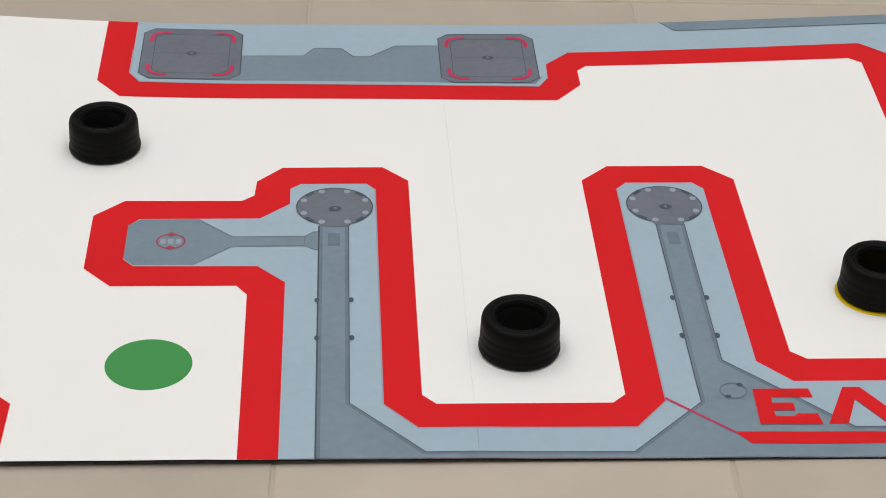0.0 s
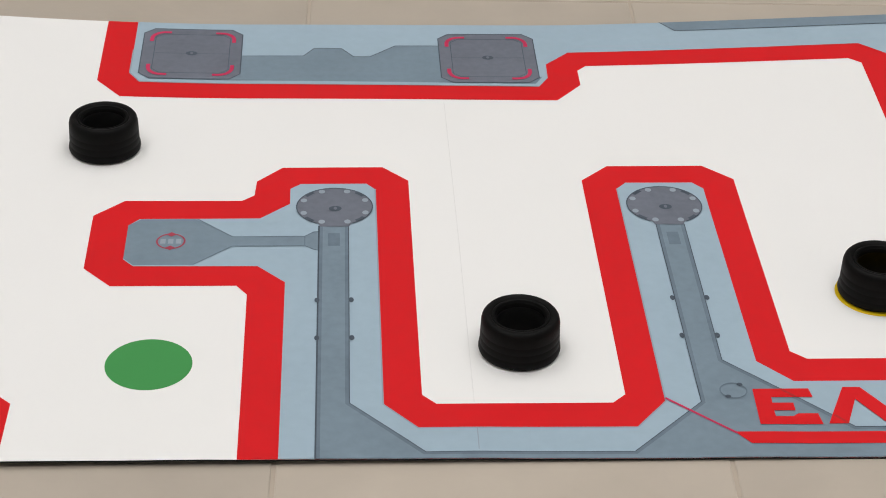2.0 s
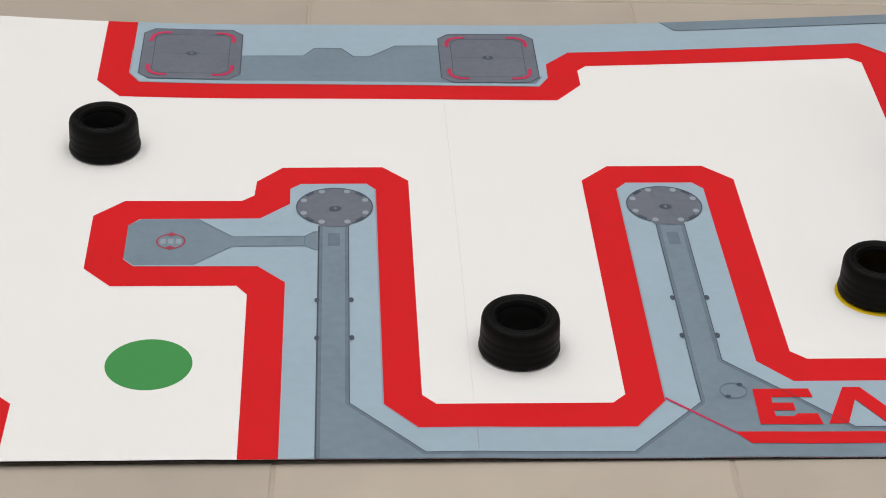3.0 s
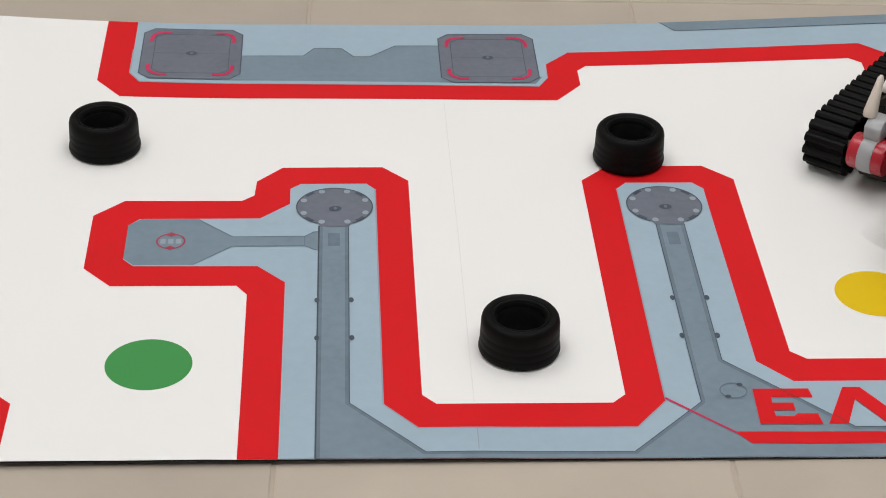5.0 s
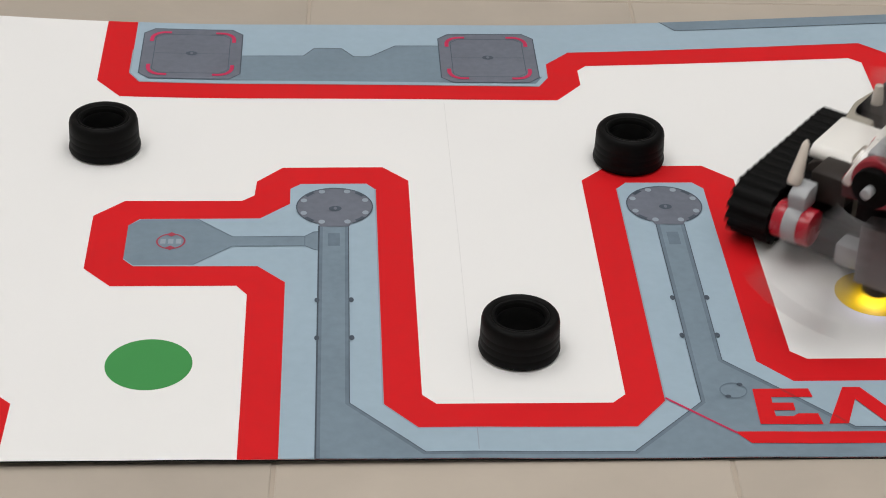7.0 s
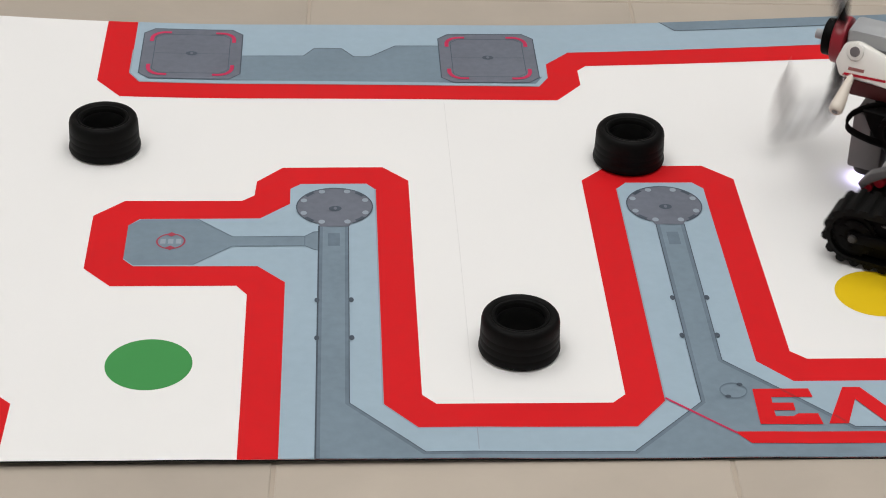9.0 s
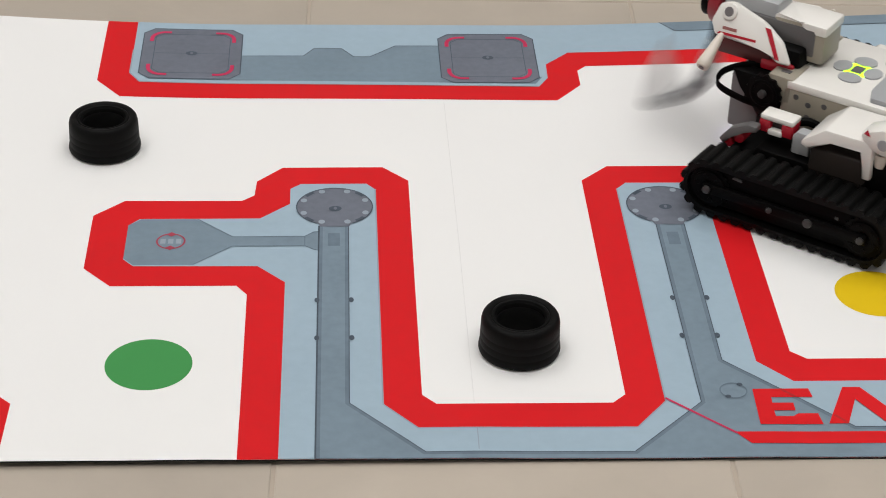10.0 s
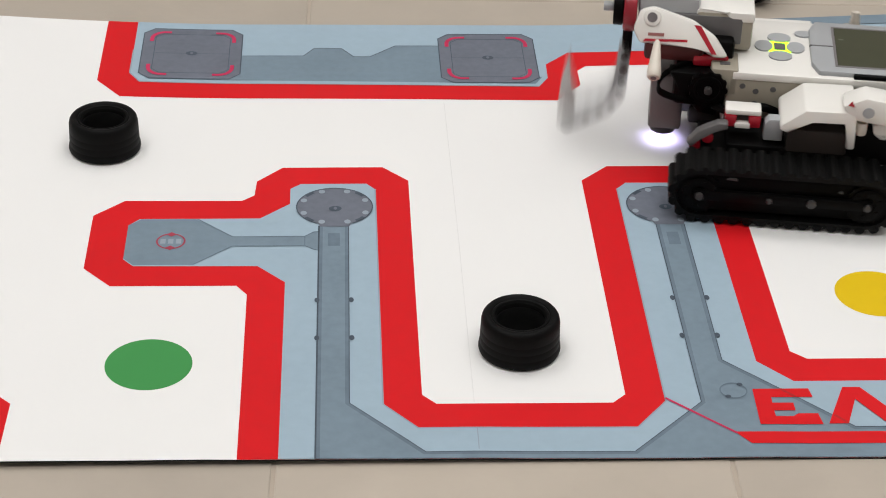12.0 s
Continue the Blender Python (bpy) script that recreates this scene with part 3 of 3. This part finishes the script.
for k, (dx, dy, rx, ry) in enumerate(((9.5, 0, 5.5, 7), (-9.5, 0, 5.5, 7), (0, 12, 7, 6), (0, -12, 7, 6))):
    bm = bmesh.new()
    prism(bm, oval(-44 + dx, dy, rx, ry, 20), 59, 60.9, "z")
    part("button", bm, LIGHT_GREY, brick, "grey push button", smooth=True)
bm = bmesh.new()
box(bm, -47.5, -40.5, -4.5, 4.5, 59, 61.0, 0.6)
part("button", bm, DARK_GREY, brick, "dark grey centre button", smooth=True)
for y in (24, -24):
    bm = bmesh.new()
    box(bm, -19, -3, y - 12, y + 12, 44, 61, 1.2)
    block = part("port_block", bm, TAN_GREY, brick, smooth=True)
    for d in (-4, 4):
        bm = bmesh.new()
        box(bm, -14, -8, y + d - 1.8, y + d + 1.8, 60.6, 61.4)
        part("slot", bm, DARK_GREY, block)
for s in (1, -1):
    for x, z in ((-30, 48), (-30, 40), (-40, 50), (-58, 50), (-22, 51)):
        bm = bmesh.new()
        drum(bm, 1.8, 35.4, 36.25, "y", (x, 0, z), 14, 0.1)
        if s < 0:
            bmesh.ops.rotate(bm, matrix=Matrix.Rotation(math.pi, 3, "Z"), cent=(x * MM, 0, 0), verts=bm.verts)
        part("pin_hole", bm, DARK_GREY, brick)

# large drive motors beside the brick, on the tracks' inner sides
for s in (1, -1):
    bm = bmesh.new()
    arch = [(-43, 44), (-44, 47), (-57, 57.5), (-86, 58), (-87, 34), (-82, 34), (-81, 52), (-61, 51.5), (-48, 42)]
    hood = [(-26, 37.5), (-26, 41.5), (-30, 45), (-68, 45.5), (-70, 31.8), (-65, 31.8), (-63, 39.5), (-32, 38.5)]
    prism(bm, arch if s > 0 else hood, min(30 * s, (66 if s > 0 else 63) * s), max(30 * s, (66 if s > 0 else 63) * s), "y", 1.3)
    motor = part("drive_motor", bm, WHITE, robot, "white drive motor housing", smooth=True)
    bm = bmesh.new()
    prism(bm, sided([(30 * s, 12), (62 * s, 12), (62 * s, 42 if s > 0 else 34), (56 * s, 45 if s > 0 else 38), (30 * s, 45 if s > 0 else 38)], s), -83 if s > 0 else -63, -48 if s > 0 else -24, "x", 1.0)
    part("motor_core", bm, BROWN_BLACK, motor, "dark brown motor core", smooth=True)
    bm = bmesh.new()
    box(bm, -140, -82, min(30 * s, 62 * s), max(30 * s, 62 * s), 22, 46, 3)
    part("motor_tail", bm, BLACK, motor, "black motor end", smooth=True)
    bm = bmesh.new()
    tz = 0 if s > 0 else -23
    prism(bm, [(-82, 53 + tz), (-77, 62 + tz), (-90, 68 + tz), (-140, 61 + tz), (-146, 53 + tz), (-110, 49 + tz)], min(48 * s, 66 * s), max(48 * s, 66 * s), "y", 2.5)
    # right fairing is drawn in a greyer tone than the left
    tail = part("rear_fairing", bm, WHITE if s > 0 else TAN_GREY, robot, "white rear fairing with a red stripe" if s > 0 else "warm grey rear fairing", smooth=True)
    if s > 0:
        bm = bmesh.new()
        prism(bm, [(-84, 62), (-80, 63), (-82, 66)], 66.1, 66.5, "y")
        part("red_stripe", bm, RED, tail)
    for x in (-92, -106):
        bm = bmesh.new()
        drum(bm, 3.4, 66, 66.6, "y", (x, 0, 59 + tz), 16, 0.2)
        if s < 0:
            bmesh.ops.rotate(bm, matrix=Matrix.Rotation(math.pi, 3, "Z"), cent=(x * MM, 0, 0), verts=bm.verts)
        part("pin_hole", bm, LIGHT_GREY, tail)
    # coupling block on top of one track's inner edge
    if s < 0:
        bm = bmesh.new()
        box(bm, -24, -2, -50, -28, 26, 44, 1.5)
        part("gear_box", bm, BROWN_BLACK, robot, "dark brown gear housing", smooth=True)
    if s > 0:
        bm = bmesh.new()
        box(bm, -33, -12, 42, 54, 45, 48.5, 1.2)
        cap = part("coupling", bm, WHITE, robot, "white and red coupling block", smooth=True)
        for x in (-33, -19):
            bm = bmesh.new()
            box(bm, x, x + 7, 42.4, 54.4, 37.5, 45.2, 1.0)
            part("red_cheek", bm, RED, cap, "red side cheek", smooth=True)
        bm = bmesh.new()
        box(bm, -27, -18, 43, 55, 37, 40.5, 0.8)
        part("white_pin", bm, WHITE, cap, "white cross pin", smooth=True)
        bm = bmesh.new()
        box(bm, -26.5, -18.5, 42, 51, 40.2, 45.2, 0.4)
        part("dark_recess", bm, BROWN_BLACK, cap)
        bm = bmesh.new()
        prism(bm, [(-46, 32), (-35, 32), (-35, 43), (-37.5, 46), (-46, 46)], 50, 58, "y", 1.0)
        part("connector", bm, LIGHT_GREY, robot, "light grey connector", smooth=True)
    # red and grey roller at the front of one side, a grey elbow on the other
    if s > 0:
        bm = bmesh.new()
        prism(bm, [(6, 26), (9, 29), (3, 37), (-8, 43), (-14, 43), (-14, 39), (-6, 38), (1, 32)], 55, 62, "y", 1.0)
        elbow = part("bracket", bm, DARK_GREY, robot, "dark grey elbow with red pins", smooth=True)
        for x, z in ((4, 27), (-3, 32)):
            bm = bmesh.new()
            drum(bm, 3.4, 50, 60.5, "y", (x, 0, z), 16, 0.8)
            part("red_bush", bm, RED, elbow, "red bush", smooth=True)
    if s < 0:
        bm = bmesh.new()
        drum(bm, 10.8, -60, -37, "y", (13, 0, 17.5), 32, 1.5)
        roller = part("front_roller", bm, RED, robot, "red roller with a grey band", smooth=True)
        bm = bmesh.new()
        drum(bm, 11.3, -53, -44, "y", (13, 0, 17.5), 32, 0.6)
        part("grey_band", bm, LIGHT_GREY, roller, smooth=True)
        bm = bmesh.new()
        drum(bm, 2.2, -66, -59, "y", (7, 0, 16.5), 14, 0.4)
        part("axle_pin", bm, TAN_GREY, roller, "tan axle pin", smooth=True)
        bm = bmesh.new()
        prism(bm, [(2, 27), (16, 27), (17, 36), (12, 40), (1, 40)], -54, -43, "y", 1.5)
        part("bracket", bm, LIGHT_GREY, robot, "light grey bracket", smooth=True)
        bm = bmesh.new()
        lathe(bm, [(0.01, 40), (3.6, 40), (4.0, 41), (3.4, 50), (2.4, 58), (0.01, 58.5)], "z", (-94, -53, 0), 20)
        part("tooth", bm, CREAM, robot, "aged white upright peg", smooth=True)
    else:
        bm = bmesh.new()
        lathe(bm, [(0.01, 42), (3.0, 42), (3.4, 43), (3.4, 50), (0.01, 50)], "z", (-90, 60, 0), 18)
        part("tooth", bm, CREAM, robot, "aged white hanging peg", smooth=True)
        bm = bmesh.new()
        prism(bm, [(-96, 49), (-97, 42), (-101, 39), (-117, 39), (-121, 42), (-122, 50)], 44, 62, "y", 1.2)
        part("motor_end", bm, WHITE, motor, "white motor end cap", smooth=True)
    # pale tooth hanging beside the fairing
    m = Matrix.Translation((0.031, 0.047, 0.063) if s > 0 else (0.010, -0.054, 0.040)) @ Euler((radians(58), radians(-4), 0) if s > 0 else (0, radians(-24), 0)).to_matrix().to_4x4()
    bm = bmesh.new()
    lathe(bm, [(0.01, -1), (3.2, -1), (4.0, 0), (4.2, 3), (3.2, 12), (2.0, 23), (0.8, 25), (0.01, 25.2)], "z", seg=20, m=m)
    tooth = part("tooth", bm, CREAM, robot, "aged white tapered tooth", smooth=True)
    bm = bmesh.new()
    lathe(bm, [(0.01, -1.4), (1.8, -1.4), (1.8, -0.8), (0.01, -0.8)], "z", seg=14, m=m)
    part("tooth_bore", bm, DARK_GREY, tooth)

# medium motor on top and its dark mount
# warm grey body, white top: side shade and lit top coloured in
bm = bmesh.new()
box(bm, -26, 8, -12.5, 12.5, 62, 86, 2.5)
motor = part("tool_motor", bm, TAN_GREY, robot, "white and warm grey tool motor, sides toned for shade", smooth=True)
bm = bmesh.new()
prism(bm, [(-26.6, -13), (-12, -13), (-10, -11.5), (8, -11.5), (8, 11.5), (-10, 11.5), (-12, 13), (-26.6, 13)], 80.5, 87, "z", 1.6)
part("motor_cap", bm, WHITE, motor, "white motor top, kept lighter than the shaded sides", smooth=True)
bm = bmesh.new()
box(bm, -20, 30, -13.2, 13.2, 66, 84, 1.5)
part("motor_side", bm, DARK_GREY, motor, "dark grey motor flanks", smooth=True)
bm = bmesh.new()
box(bm, 6, 42, -11, 11, 70, 93, 3)
part("motor_nose", bm, LIGHT_GREY, motor, "light grey motor nose", smooth=True)
bm = bmesh.new()
box(bm, -16, 18, -22, 22, 28, 72, 3)
part("front_frame", bm, BLACK, robot, "black beam frame", smooth=True)
bm = bmesh.new()
box(bm, -13, 8, -24.6, 24.6, 56, 63, 1.5)
part("red_frame", bm, RED, robot, "red beam frame", smooth=True)
# this maroon is darkened to hold the shade beneath the fairings
bm = bmesh.new()
box(bm, 2, 37, -24, 24, 58, 69, 2)
part("tool_mount", bm, SHADED_MAROON, robot, "maroon tool mount, darkened for the shade under the fairings", smooth=True)
bm = bmesh.new()
prism(bm, [(-11, 55), (22, 56), (15, 45), (3, 30), (-8, 28), (-14, 42)], 22.5, 33.5, "y", 1.5)
part("front_arm", bm, BLACK, robot, "black tapered arm", smooth=True)

# side fairings with red marks
for s in (1, -1):
    lean = Matrix.Translation((0, 0.022 * s, 0.0725)) @ Euler((radians(24 * s), 0, radians(-5 * s))).to_matrix().to_4x4()
    bm = bmesh.new()
    prism(bm, [(-13, -9), (-4, -10), (8, -3), (40, -6), (45, 2), (42, 14), (34, 17), (10, 11), (-4, 3)], -3 if s > 0 else -3, 3, "y", 2.4)
    fair = part("fairing", bm, WHITE, robot, "white curved fairing with red marks", smooth=True)
    fair.matrix_basis = lean
    o = 3.15 * s
    lo, hi = min(o - 0.3, o + 0.05), max(o - 0.3, o + 0.05)
    bm = bmesh.new()
    prism(bm, [(-6, -8), (-3, -8), (9, 8), (5, 8)], lo, hi, "y")
    part("red_stripe", bm, RED, fair)
    bm = bmesh.new()
    prism(bm, [(12, -2.5), (38, -4.5), (37, -2.8), (12, -1.0)], lo, hi, "y")
    part("dark_mark", bm, RED, fair)
    bm = bmesh.new()
    prism(bm, [(26, -0.5), (35.5, -1.0), (35.5, 0.9), (26, 1.4)], lo, hi, "y")
    part("dark_mark", bm, FADED_RED, fair)
    bm = bmesh.new()
    drum(bm, 5.2, min(0, 4.2 * s), max(0, 4.2 * s), "y", (34, 0, 10), 22, 0.8)
    part("collar", bm, WHITE, fair, smooth=True)
    bm = bmesh.new()
    drum(bm, 3.0, min(4.0 * s, 4.3 * s), max(4.0 * s, 4.3 * s), "y", (34, 0, 10), 18, 0.05)
    part("pin_hole", bm, MID_GREY, fair)

# black gear wheel inside the cable loop
GEAR_Z = 48.0
bm = bmesh.new()
prism(bm, [((11.6 if k % 4 < 2 else 10.6) * math.cos(math.pi * k / 24) - 2, (11.6 if k % 4 < 2 else 10.6) * math.sin(math.pi * k / 24) + GEAR_Z) for k in range(48)], 34, 38, "y", 0)
gear = part("gear", bm, BLACK, robot, "black toothed gear", smooth=True)
bm = bmesh.new()
lathe(bm, [(6.6, 38), (8.6, 38), (8.6, 38.4), (8.2, 38.7), (7.0, 38.7), (6.6, 38.4)], "y", (-2, 0, GEAR_Z), 32)
part("gear_ring", bm, BLACK, gear, smooth=True)
bm = bmesh.new()
drum(bm, 2.4, 36, 41, "y", (-2, 0, GEAR_Z), 14, 0.4)
part("axle_pin", bm, PIN_GREY, gear, smooth=True)

# colour sensor looking down at the mat
bm = bmesh.new()
box(bm, 11, 31, -12, 12, 5, 42, 2)
sensor = part("colour_sensor", bm, MID_GREY, robot, "grey colour sensor with a glowing lens", smooth=True)
bm = bmesh.new()
drum(bm, 6.4, 2.2, 5.2, "z", (21.5, -1, 0), 28, 0.6)
part("lens", bm, SENSOR_LED, sensor, "glowing cold white lens", smooth=True)
bm = bmesh.new()
lathe(bm, [(6.6, -1.2), (7.6, -1.2), (7.8, -0.8), (7.8, 5.4), (6.6, 5.4)], "z", (21.5, -1, 0), 32)
part("lens_rim", bm, BROWN_BLACK, sensor, "dark lens rim", smooth=True)
bm = bmesh.new()
box(bm, 4, 19, -30, -13, 4, 18, 3)
part("ball_mount", bm, LIGHT_GREY, robot, "light grey ball mount", smooth=True)

# dark chassis between the tracks
bm = bmesh.new()
box(bm, -100, -14, -70, 70, 9, 38, 2)
part("chassis", bm, BLACK, robot, "black beam chassis", smooth=True)

bm = bmesh.new()
box(bm, -15, 2, 34, 70, 10, 34, 2)
part("front_beam", bm, BLACK, robot, "black front beam", smooth=True)
# low beam, also a dark stand-in for the shadow under the front
bm = bmesh.new()
box(bm, -16, 6, -66, -12, 5, 17, 2)
part("front_beam", bm, BROWN_BLACK, robot, "dark brown low beam standing in for shadow under the front", smooth=True)

# cables
tube("cable", [(8, 20, 56), (16, 27, 57), (26, 36, 53), (26, 40, 46), (14, 37, 40), (0, 32, 36), (-8, 28, 34)], 0.9, BLACK, robot, "black flat cable loop", flat=2.6)
tube("cable", [(-6, 34, 36), (-20, 42, 36), (-34, 40, 40), (-46, 36, 34)], 2.6, BLACK, robot, "black flat cable")

# whirling tool
TOOL_X, TOOL_Z = 43.0, 87.7
bm = bmesh.new()
drum(bm, 14.2, 0, 8, "x", seg=36, edge=1.4)
tool = part("whirling_tool", bm, HUB_RED, robot, "red hub with two whirling blades", smooth=True)
bm = bmesh.new()
drum(bm, 11.0, 8, 14, "x", seg=28, edge=1)
part("hub_cap", bm, BLACK, tool, smooth=True)
bm = bmesh.new()
drum(bm, 3.0, 14, 20, "x", seg=14, edge=0.5)
part("axle_pin", bm, LIGHT_GREY, tool, smooth=True)
for s in (1, -1):
    bm = bmesh.new()
    box(bm, 1.5, 7.5, -3.8, 3.8, 4 if s > 0 else -32, 32 if s > 0 else -4, 1.6)
    arm = part("arm", bm, BLACK, tool, "black beam arm", smooth=True)
    bm = bmesh.new()
    prism(bm, sided([(1.5, 24 * s), (9.0, 24 * s), (10, 52 * s), (15, 61 * s), (33, 71 * s), (40, 73 * s), (40, 79 * s), (33, 79 * s), (11, 68 * s), (3, 57 * s)], s), -3.8, 3.8, "y", 1.6)
    bent = part("bent_beam", bm, LIGHT_GREY, arm, "grey bent beam with round holes", smooth=True)
    for x, z in ((5.2, 30), (5.4, 38), (5.8, 46), (6.6, 54), (11, 62.5), (18, 67), (26, 71.5)):
        bm = bmesh.new()
        drum(bm, 2.5, -4.1, 4.1, "y", (x, 0, z * s), 12, 0.2)
        part("beam_hole", bm, BROWN_BLACK, arm)
    bm = bmesh.new()
    drum(bm, 4.4, -6, 6, "y", (37, 0, 75 * s), 16, 1.0)
    part("blade_pin", bm, DARK_GREY, arm, "dark grey pin", smooth=True)
    bm = bmesh.new()
    prism(bm, sided([(32, 70 * s), (37, 80.5 * s), (43.5, 77 * s), (44, 62 * s), (42, 48 * s), (38.5, 33 * s), (37, 48 * s), (35.5, 60 * s)], s), -2.5, 2.5, "y", 1.5)
    part("blade", bm, BLADE, arm, "white curved blade, greyed for shade", smooth=True)

# side parts stand off the middle by one stud; the whole upper body rides one plate higher
RAISE = 0.0077
for ob in robot.children:
    kind = ob.name.split(".")[0]
    if kind in ("drive_motor", "rear_fairing", "coupling", "connector", "gear_box", "front_roller", "bracket", "tooth"):
        ob.location.y += math.copysign(0.008, sum(v.co.y for v in ob.data.vertices))
    if kind not in ("track_belt", "chassis", "front_beam"):
        ob.location.z += RAISE

# ---- floor tiles, laid a little askew to the mat ----
TILE_W = 0.2245


def tiles():
    bm = bmesh.new()
    e = TILE_W * 500 - 1.0
    box(bm, -e, e, -e, e, -6, 0, 0.8)
    me = bpy.data.meshes.new("tile")
    bmesh.ops.recalc_face_normals(bm, faces=bm.faces)
    bm.to_mesh(me)
    me.materials.append(TILE)
    turn = Matrix.Rotation(radians(-1.5), 4, "Z")
    for i in range(-8, 9):
        for j in range(-10, 7):
            ob = new("tile", me)
            ob.parent = floor
            at = turn @ Vector(((i + 0.5) * TILE_W, (j + 0.5) * TILE_W, 0))
            ob.matrix_basis = Matrix.Translation(Vector((-0.0735, 0.419, FLOOR_Z + random.uniform(-0.0002, 0.0))) + at) @ turn @ Matrix.Rotation(math.pi / 2 * random.randrange(4), 4, "Z")


tiles()


# ---- movement ----
ROUTE = [(0, 560.0, 215.0, -184), (2.4, 560.0, 215.0, -184), (3, 362.1, 155.8, -180), (3.2, 336.1, 147.8, -177), (3.8, 349.5, 126.9, -158), (4.4, 324.6, 138.6, -127.7),
         (4.8, 318.1, 132.1, -127.7), (4.95, 312.3, 125.6, -127.7), (5.3, 312.3, 125.6, -127.7), (5.5, 296.9, 104.4, -127.7), (6, 268.5, 68.2, -127.7), (6.2, 264.9, 63.6, -127.7),
         (6.5, 244.9, 38.6, -127.7), (6.7, 237.9, 29.6, -127.7), (6.8, 237.9, 29.6, -127.7), (7, 252.8, 48.7, -127.7), (7.2, 277.7, 80.0, -127.7), (7.6, 309.7, 104.0, -131.5),
         (8.2, 301.0, 130.1, -165), (8.8, 279.5, 145.4, -201.5), (9, 281.0, 152.5, -210), (9.2, 281.3, 158.4, -217), (9.4, 277.6, 161.3, -217), (9.5, 260.1, 174.7, -216),
         (9.8, 228.6, 192.8, -216.6), (10, 216.5, 200.8, -216.3), (10.2, 212.5, 203.2, -216.4), (11.05, 212.5, 203.2, -216.4), (11.2, 196.6, 213.8, -216), (11.5, 175.2, 226.8, -215),
         (11.65, 171.1, 225.5, -209), (11.8, 171.4, 220.1, -201.7), (12, 167.3, 211.4, -188.6), (12.1, 165.2, 207.3, -182.5)]


def along(t):
    """The robot's place and heading at a time, eased between the route's points."""
    for (t0, *a), (t1, *b) in zip(ROUTE, ROUTE[1:]):
        if t <= t1:
            k = (t - t0) / (t1 - t0)
            return [p + (q - p) * k for p, q in zip(a, b)]
    return ROUTE[-1][1:]


TURNS = [(0.0, -15390), (3.2, -7740), (4.8, -4014), (5.0, -3600), (5.5, -2362), (6.0, -1150), (6.5, 0), (7.0, 1240), (8.0, 3570), (8.8, 5400), (9.0, 5742), (9.5, 7022), (10.0, 8286),
         (10.5, 9505), (11.0, 10806), (11.5, 12060), (12.0, 13320), (12.1, 13572)]


def tool_angle(t):
    """The whirling tool's turn in degrees."""
    for (t0, a), (t1, b) in zip(TURNS, TURNS[1:]):
        if t <= t1:
            return a + (b - a) * (t - t0) / (t1 - t0)


def motions():
    walk(robot, [(t, pose(x * MM, y * MM, 0.0010, 0, 0, a)) for t, x, y, a in ROUTE])
    walk(tool, [(k / 30, Matrix.Translation((TOOL_X * MM, 0, TOOL_Z * MM)) @ Matrix.Rotation(radians(tool_angle(k / 30)), 4, "X")) for k in range(361)])
    # belts and sprockets roll with the ground under each track
    times = [k / 10 for k in range(25, 121)]
    run = {1: [0.0], -1: [0.0]}
    for a, b in zip(times, times[1:]):
        x0, y0, h0 = along(a)
        x1, y1, h1 = along(b)
        mid = radians((h0 + h1) / 2)
        ahead = (x1 - x0) * math.cos(mid) + (y1 - y0) * math.sin(mid)
        for s in (1, -1):
            run[s].append(run[s][-1] + ahead - s * (C - 13) * radians(h1 - h0))
    steps = [(0.0, 0)] + [(t, i) for i, t in enumerate(times) if i in (0, len(times) - 1) or abs(run[1][i + 1] - run[1][i - 1]) + abs(run[-1][i + 1] - run[-1][i - 1]) > 0.05]
    for ob, s0, y, side in cleats:
        walk(ob, [(t, cleat_pose(s0 - run[side][i], y)) for t, i in steps])
    for ob, x, y, side in sprockets:
        flip = Matrix.Rotation(0 if side > 0 else math.pi, 4, "Z")
        walk(ob, [(t, Matrix.Translation((x * MM, y * MM, HUB_Z * MM)) @ Matrix.Rotation(run[side][i] / R_BELT, 4, "Y") @ flip) for t, i in steps])
    still = pose(0.242, 0.0415, 0.0004, 0, 0, 80)
    down = pose(0.122, 0.1882, 0.0008, 0, 0, 80)
    walk(tyre_c, [(0.0, still), (4.42, still), (4.5, pose(0.225, 0.065, 0.028, -20, -10, 80)), (4.62, pose(0.18, 0.125, 0.055, -35, -10, 80)), (4.74, pose(0.138, 0.170, 0.028, -25, -5, 80)), (4.8, pose(0.121, 0.169, 0.007, -18, -3, 80)),
                  (4.9, pose(0.119, 0.187, 0.002, 3, 1, 80)), (4.97, down), (9.82, down), (9.86, pose(0.158, 0.186, 0.028, -60, 0, 84)), (9.9, pose(0.190, 0.182, 0.038, -85, 0, 92)), (9.95, pose(0.205, 0.240, 0.135, -90, 0, 115)), (10.0, pose(0.225, 0.310, 0.200, -90, 0, 140)),
                  (10.15, pose(0.205, 0.370, 0.13, -90, 0, 170)), (10.4, pose(0.280, 0.415, 0.0216, -90, 0, 175)), (10.6, pose(0.300, 0.384, 0.0216, -90, 60, 175)), (10.9, pose(0.319, 0.372, 0.0216, -90, 120, 176)), (11.2, pose(0.318, 0.374, 0.0216, -90, 140, 176)),
                  (11.5, pose(0.296, 0.382, 0.0216, -90, 80, 176)), (11.7, pose(0.268, 0.394, 0.0216, -90, 30, 176)), (12.0, pose(0.235, 0.425, 0.0216, -90, -10, 176))])


motions()
